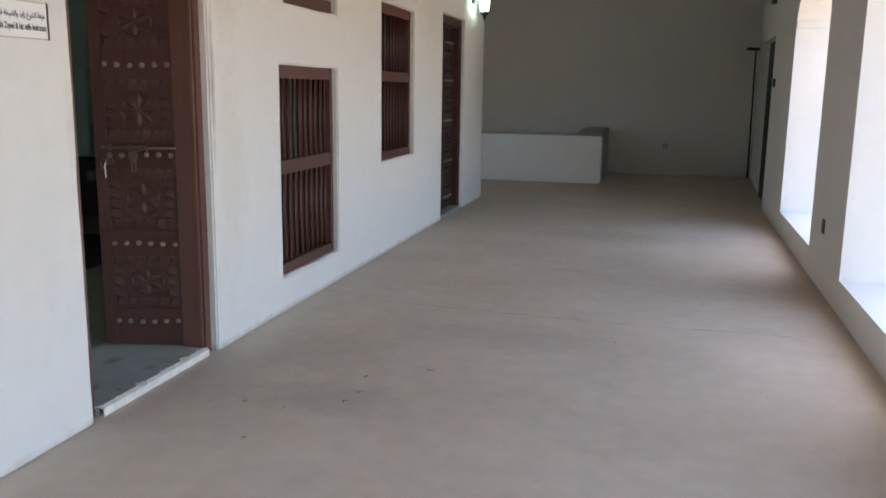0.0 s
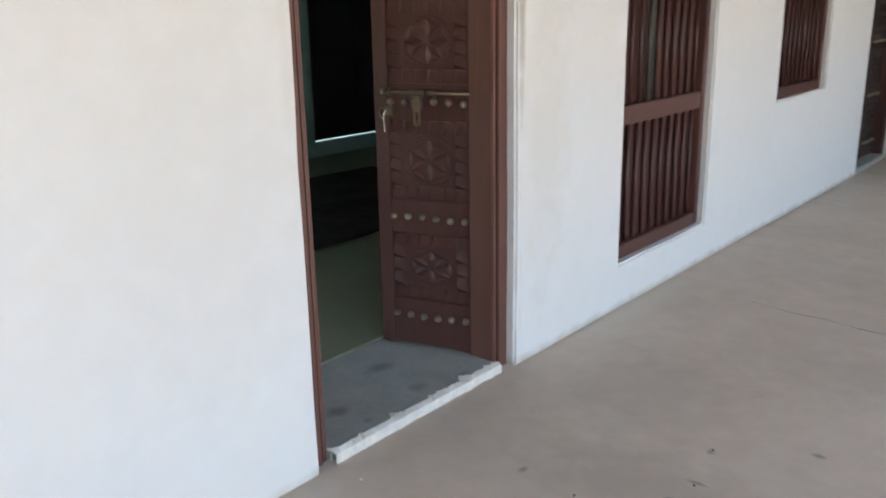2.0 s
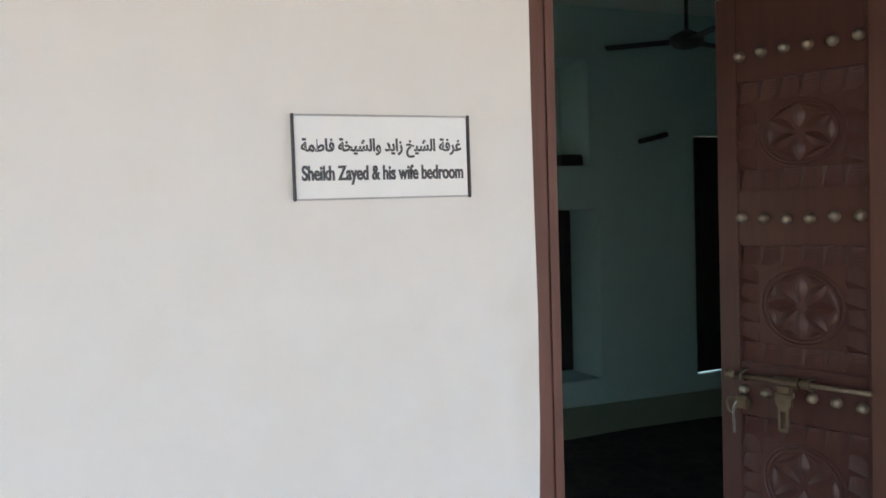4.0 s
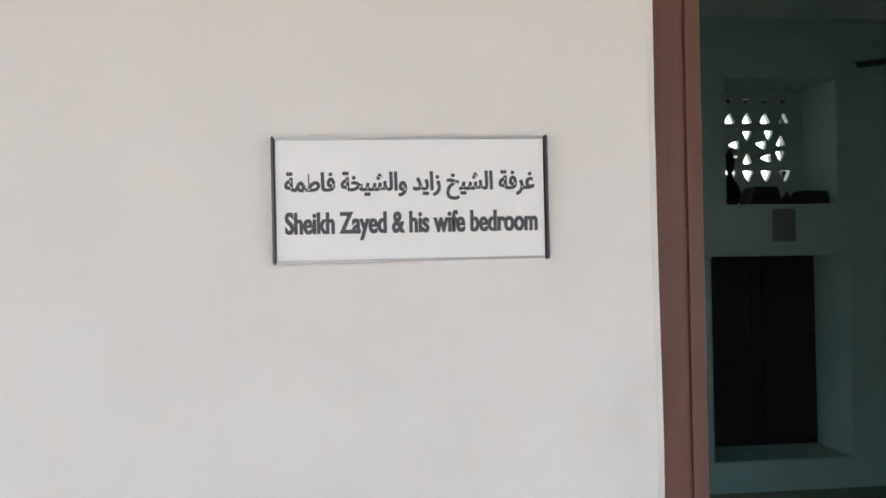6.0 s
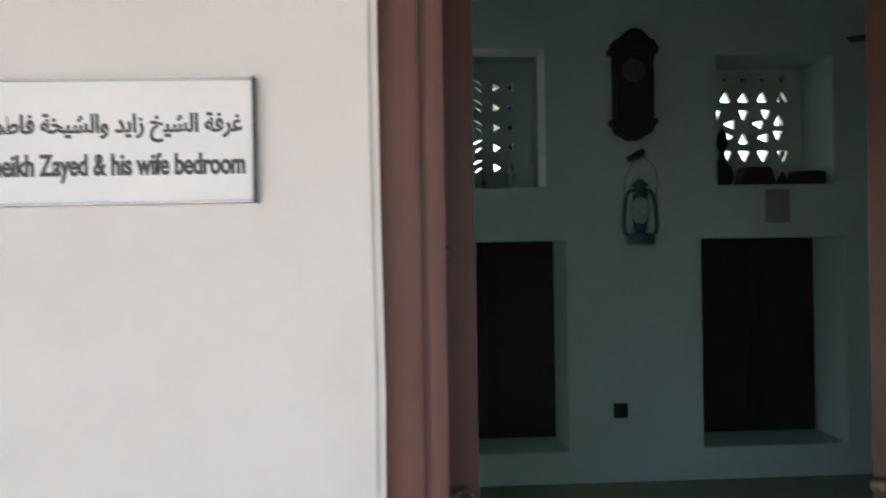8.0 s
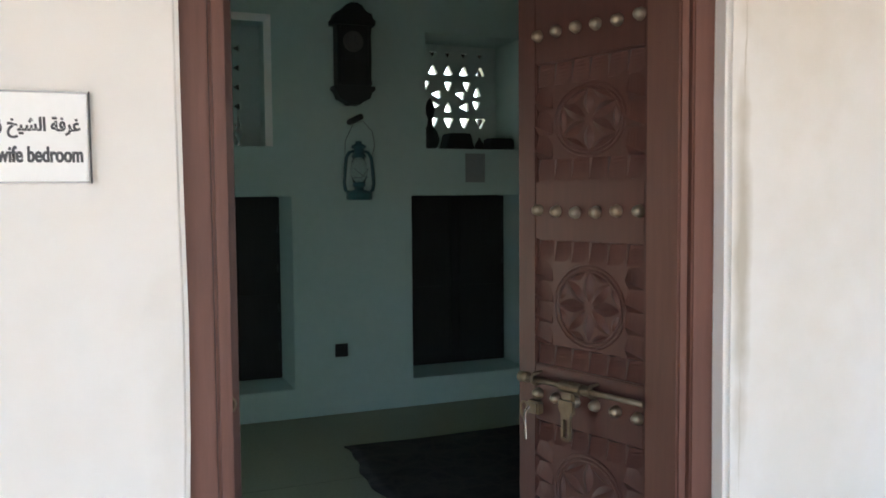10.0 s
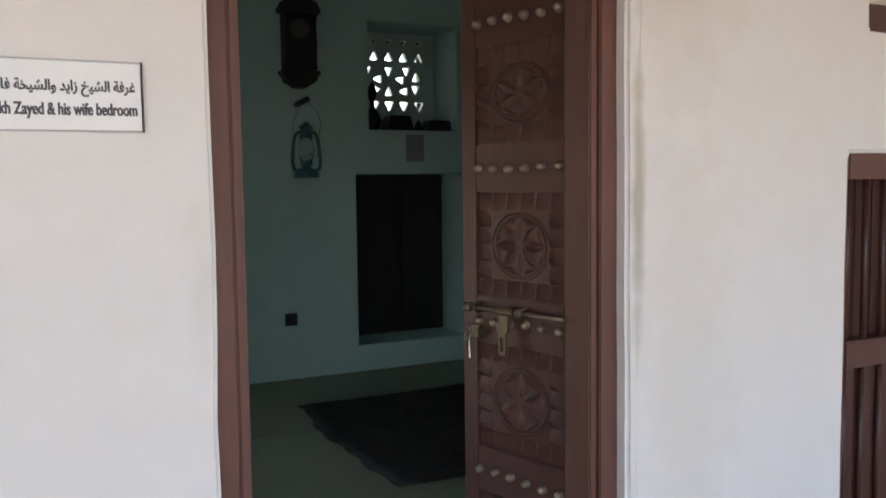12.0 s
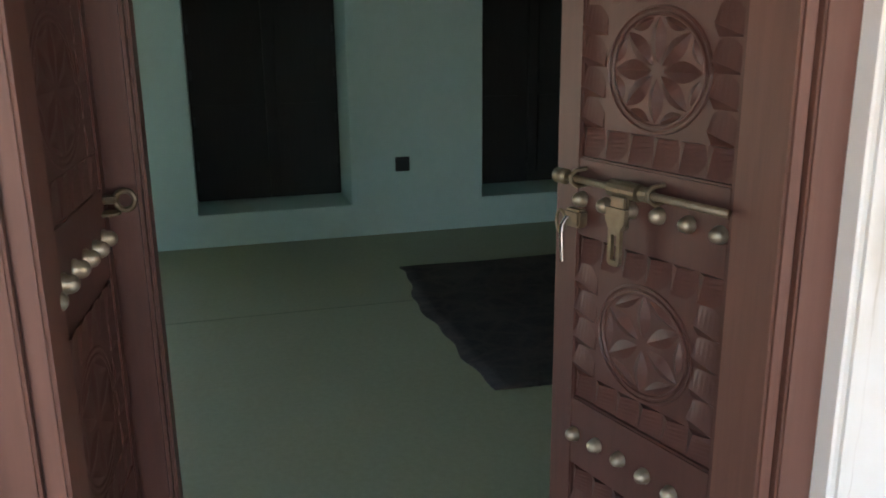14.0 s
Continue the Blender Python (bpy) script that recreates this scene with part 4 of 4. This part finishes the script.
def hurricane_lantern(cx, cy, z):
    l = thing("hurricane_lantern", "blue-green enamelled hurricane lantern hung from a wooden peg", "lantern")
    c = (cx, cy, z)
    l.matrix_world = Matrix.Translation(c) @ Matrix.Diagonal((1.16, 1.16, 1.0, 1.0)) @ Matrix.Translation((-cx, -cy, -z))
    part("fuel_tank", lathe(bmesh.new(), [(0.075, 0), (0.082, 0.008), (0.082, 0.05), (0.07, 0.062), (0.03, 0.075), (0.03, 0.09)], c, 24), TEAL, l, "", True)
    part("burner", lathe(bmesh.new(), [(0.03, 0.09), (0.04, 0.10), (0.04, 0.125), (0.02, 0.14)], c, 20), TEAL, l, "", True)
    g = part("chimney", lathe(bmesh.new(), [(0.036, 0.125), (0.05, 0.17), (0.055, 0.21), (0.046, 0.27), (0.036, 0.305)], c, 24), GLASS, l, "clear glass chimney", True)
    g.visible_shadow = False
    part("cap", lathe(bmesh.new(), [(0.045, 0.305), (0.045, 0.325), (0.034, 0.335), (0.034, 0.37), (0.046, 0.375), (0.046, 0.392), (0.02, 0.41), (0.02, 0.425)], c, 20), TEAL, l, "", True)
    for s in (-1, 1):
        part("side_tube", tube(bmesh.new(), [(cx, cy + s * 0.06, z + 0.05), (cx, cy + s * 0.088, z + 0.07), (cx, cy + s * 0.096, z + 0.12), (cx, cy + s * 0.088, z + 0.24), (cx, cy + s * 0.08, z + 0.31), (cx, cy + s * 0.06, z + 0.345), (cx, cy + s * 0.03, z + 0.352)], 0.0115, 10), TEAL, l, "", True)
    for s in (-1, 1):
        part("guard_wire", tube(bmesh.new(), [(cx + 0.045, cy + s * 0.05, z + 0.16), (cx + 0.062, cy, z + 0.17 + s * 0.01), (cx + 0.045, cy - s * 0.05, z + 0.23)], 0.0018, 6), GREY_DARK, l)
    pts = [(cx, cy - 0.09, z + 0.33), (cx, cy - 0.085, z + 0.43), (cx, cy - 0.03, z + 0.555), (cx, cy + 0.03, z + 0.57), (cx, cy + 0.09, z + 0.50), (cx, cy + 0.105, z + 0.40), (cx, cy + 0.09, z + 0.33)]
    part("bail", tube(bmesh.new(), pts, 0.0022, 6), GREY_DARK, l, "thin wire bail")


hurricane_lantern(B + 0.12, 4.945, 1.645)

notice = thing("wall_notice", "plain grey card fixed under the niche", "notice")
part("card", boxed(B + 0.001, B + 0.008, 5.845, 6.01, 1.775, 2.0, bevel=0.001), PAPER, notice)

# north end of the bedroom
w = thing("window_8", "recessed bedroom window with closed near-black shutters above a chest", "window", kind="structure")
for a, b in ((-6.347, -5.852), (-5.848, -5.353)):
    sh = part("shutter", boxed(a, b, 8.80, 8.84, 0.27, 1.67, bevel=0.004), SHUTTER, w, "closed near-black wooden shutter")
    for lo, hi in ((0.34, 0.92), (1.02, 1.60)):
        part("raised_panel", boxed(a + 0.07, b - 0.07, 8.788, 8.804, lo, hi, bevel=0.008), SHUTTER, sh)
chest = thing("wooden_chest", "low near-black wooden chest against the bedroom wall", "chest")
part("body", boxed(-6.58, -5.30, 8.04, 8.56, 0.11, 0.62, bevel=0.01), BLACK_WOOD, chest)
part("lid", boxed(-6.60, -5.28, 8.02, 8.58, 0.624, 0.70, bevel=0.015), BLACK_WOOD, chest)
for x in (-6.53, -5.35):
    for y in (8.09, 8.51):
        part("foot", boxed(x - 0.04, x + 0.04, y - 0.04, y + 0.04, 0.051, 0.112, bevel=0.006), BLACK_WOOD, chest)
for x in (-6.3, -5.94, -5.58):
    part("brass_plate", boxed(x - 0.05, x + 0.05, 8.034, 8.041, 0.50, 0.60, bevel=0.002), IRON, chest)
socket_plate("wall_socket", "black square wall socket beside the chest", pose(-6.78, 8.599, 0.57, 0, 0, -90), BLACK, 0.098)

# things on the screen sills
v = tagged(link("long_necked_flask", lathe(bmesh.new(), [(0.035, 0), (0.06, 0.02), (0.075, 0.07), (0.06, 0.13), (0.025, 0.18), (0.018, 0.23), (0.032, 0.27), (0.04, 0.31), (0.028, 0.355), (0.012, 0.385), (0.004, 0.395)], (B - 0.12, 5.60, 2.036), 20), BLACK_WOOD, None, "", True),
           "black long-necked flask on the niche sill", "flask")


def casket(y, w, h, d, taper, label):
    bm = bmesh.new()
    box(bm, B - 0.20, B - 0.20 + d, y - w / 2, y + w / 2, 2.037, 2.037 + h, 0.006)
    for q in bm.verts:
        if q.co.z > 2.037 + h * 0.6:
            q.co.y = y + (q.co.y - y) * taper
    t = thing("casket", label, "box")
    part("body", bm, BLACK_WOOD, t)
    part("lid", boxed(B - 0.195, B - 0.205 + d, y - w * taper / 2 + 0.01, y + w * taper / 2 - 0.01, 2.037 + h, 2.045 + h, bevel=0.003), BLACK_WOOD, t)


casket(5.825, 0.24, 0.115, 0.16, 0.78, "low black tapered casket on the niche sill")
casket(6.20, 0.22, 0.085, 0.14, 0.94, "flat black wooden box on the niche sill")
tagged(link("small_pot", lathe(bmesh.new(), [(0.03, 0), (0.045, 0.02), (0.03, 0.06), (0.012, 0.085), (0.008, 0.1)], (B - 0.2, 6.06, 2.037), 14), BLACK_WOOD, None, "", True), "small black pointed pot on the niche sill", "pot")
pot = thing("coffee_pot", "dark squat metal coffee pot on the niche sill", "pot")
part("body", lathe(bmesh.new(), [(0.06, 0), (0.075, 0.02), (0.07, 0.07), (0.05, 0.09)], (B - 0.15, 3.70, 2.031), 18), GREY_DARK, pot, "", True)
part("lid", lathe(bmesh.new(), [(0.05, 0.09), (0.03, 0.105), (0.012, 0.115), (0.016, 0.13), (0.004, 0.145)], (B - 0.15, 3.70, 2.031), 18), GREY_DARK, pot, "", True)
part("spout", tube(bmesh.new(), [(B - 0.15, 3.76, 2.06), (B - 0.15, 3.80, 2.08), (B - 0.15, 3.82, 2.115)], 0.012), GREY_DARK, pot)
for y, h in ((3.94, 0.12), (4.125, 0.27)):
    k = h / 0.27
    tagged(link("perfume_sprinkler", lathe(bmesh.new(), [(0.022 * k, 0), (0.03 * k, 0.01 * k), (0.008 * k, 0.04 * k), (0.035 * k, 0.09 * k), (0.012 * k, 0.13 * k), (0.006 * k, 0.2 * k), (0.003, h)], (B - 0.12, y, 2.031), 14), STEEL if h > 0.2 else GREY_DARK, None, "", True),
           "slender metal perfume sprinkler on the niche sill", "sprinkler")


def ceiling_fan():
    f = thing("ceiling_fan", "dark three-bladed ceiling fan in the bedroom", "fan")
    c = Vector((-6.05, 6.53, 2.86))
    part("stem", rod(bmesh.new(), c + Vector((0, 0, 0.06)), (c.x, c.y, CEIL_ROOM - 0.04), 0.014, 10), GREY_DARK, f)
    part("canopy", lathe(bmesh.new(), [(0.02, -0.09), (0.06, -0.06), (0.075, 0.0)], (c.x, c.y, CEIL_ROOM), 16), GREY_DARK, f, "", True)
    part("motor", lathe(bmesh.new(), [(0.03, -0.06), (0.09, -0.045), (0.12, -0.01), (0.12, 0.03), (0.06, 0.06), (0.02, 0.08)], c, 24), GREY_DARK, f, "", True)
    for k in range(3):
        a = radians(228 + 120 * k)
        bm = boxed(0.1, 0.58, -0.055, 0.055, -0.004, 0.004, bevel=0.002)
        m = Matrix.Translation(c) @ Matrix.Rotation(a, 4, "Z") @ Matrix.Rotation(radians(5), 4, "X")
        bmesh.ops.transform(bm, matrix=m, verts=bm.verts)
        part("blade", bm, GREY_DARK, f)


ceiling_fan()


def rug():
    bm = bmesh.new()
    n, m = 50, 40
    x0, x1, y0, y1 = -6.2, -4.44, 4.6, 7.3
    g = {}
    for i in range(n + 1):
        for j in range(m + 1):
            u, v = i / n, j / m
            x, y = x0 + (x1 - x0) * u, y0 + (y1 - y0) * v
            e = (1 - v) ** 6
            y += e * (-0.05 * math.sin(3.14 * u) ** 2 + 0.014 * math.sin(13 * u) + 0.008 * math.sin(37 * u) - 0.02 * u)
            x += (1 - u) ** 6 * 0.02 * math.sin(7 * v) + u ** 6 * 0.025 * math.sin(6 * v + 0.6)
            z = 0.062 + 0.004 * noise.noise((x * 3, y * 3, 0)) + e * 0.006 * abs(math.sin(12 * u))
            g[i, j] = bm.verts.new((x, y, z))
    for i in range(n):
        for j in range(m):
            bm.faces.new((g[i, j], g[i + 1, j], g[i + 1, j + 1], g[i, j + 1]))
    r = bmesh.ops.extrude_face_region(bm, geom=list(bm.faces))
    bmesh.ops.translate(bm, vec=(0, 0, -0.011), verts=[q for q in r["geom"] if isinstance(q, bmesh.types.BMVert)])
    tagged(link("rug", bm, RUG, None, "", True), "dark worn red-black woven rug on the vinyl floor", "rug")


rug()


# ---- small marks on the floor ----
def crack(pts, width):
    bm = bmesh.new()
    rows = []
    for a, b in zip(pts, pts[1:]):
        k = 14
        for j in range(k):
            s = j / k
            x, y = a[0] + (b[0] - a[0]) * s, a[1] + (b[1] - a[1]) * s
            y += 0.02 * noise.noise((x * 6, y, 0)) + 0.008 * noise.noise((x * 25, y, 4))
            wd = width * max(0.1, 0.6 + 1.2 * noise.noise((x * 9, 3, y)))
            rows.append((bm.verts.new((x, y - wd, 0.0015)), bm.verts.new((x, y + wd, 0.0015))))
    for (a, b), (c, d) in zip(rows, rows[1:]):
        bm.faces.new((a, c, d, b))
    o = link("crack", bm, GREY_DARK, floor)
    return o


crack([(-1.96, 5.84), (-1.0, 5.75), (0.0, 5.70), (0.9, 5.72)], 0.003)
crack([(-1.62, 7.42), (-0.85, 7.30), (0.2, 7.32)], 0.002)


def plaster_crack(y, z0, z1, width, sway):
    """A thin ragged line of broken plaster that runs up the wall."""
    bm = bmesh.new()
    rows = []
    n = int((z1 - z0) / 0.025)
    for k in range(n + 1):
        z = z0 + (z1 - z0) * k / n
        c = y + sway * noise.noise((z * 2.0, y, 0)) + 0.004 * noise.noise((z * 22, y, 5))
        wd = width * max(0.12, 0.5 + 1.5 * noise.noise((z * 6, 7, y)))
        rows.append((bm.verts.new((W + 0.0012, c - wd, z)), bm.verts.new((W + 0.0012, c + wd, z))))
    for (a, b), (c, d) in zip(rows, rows[1:]):
        bm.faces.new((a, b, d, c))
    return tagged(link("trim_plaster_seam", bm, DIRT), "ragged dirty plaster seam beside the door", "plaster seam", kind="structure")


plaster_crack(4.462, 0.15, 2.30, 0.0016, 0.008)


# grit and chips lying on the floor
def grit(x, y, r, material, k):
    bm = bmesh.new()
    bmesh.ops.create_icosphere(bm, subdivisions=1, radius=r)
    for v in bm.verts:
        v.co = v.co * (1 + 0.35 * noise.noise(v.co * 90 + Vector((k, 0, 0))))
        v.co.z *= 0.4
    o = link("plaster_chip", bm, material)
    o.location = (x, y, 0.3 * r)
    return tagged(o, "small loose chip lying on the corridor floor", "debris", "floor debris")


rng = random.Random(4)
spots = [(-2.337, 3.362), (-1.73, 3.72), (-1.485, 3.872), (-1.499, 4.266), (-1.455, 4.01), (-0.241, 5.263)]
for k, (x, y) in enumerate(spots):
    grit(x, y, 0.006, CHIPPED if k == 0 else GREY_DARK, k)
for k in range(26):
    grit(rng.uniform(W + 0.02, W + 0.35) if k % 2 else rng.uniform(-1.9, 0.8), rng.uniform(1.2, 7.0), rng.uniform(0.002, 0.004), CHIPPED if k % 2 else GREY_DARK, k + 9)

# joint in the vinyl
bm = boxed(-5.616, -5.608, 1.25, 8.55, 0.0495, 0.0512)
part("joint", bm, VINYL_DARK, room_floor)
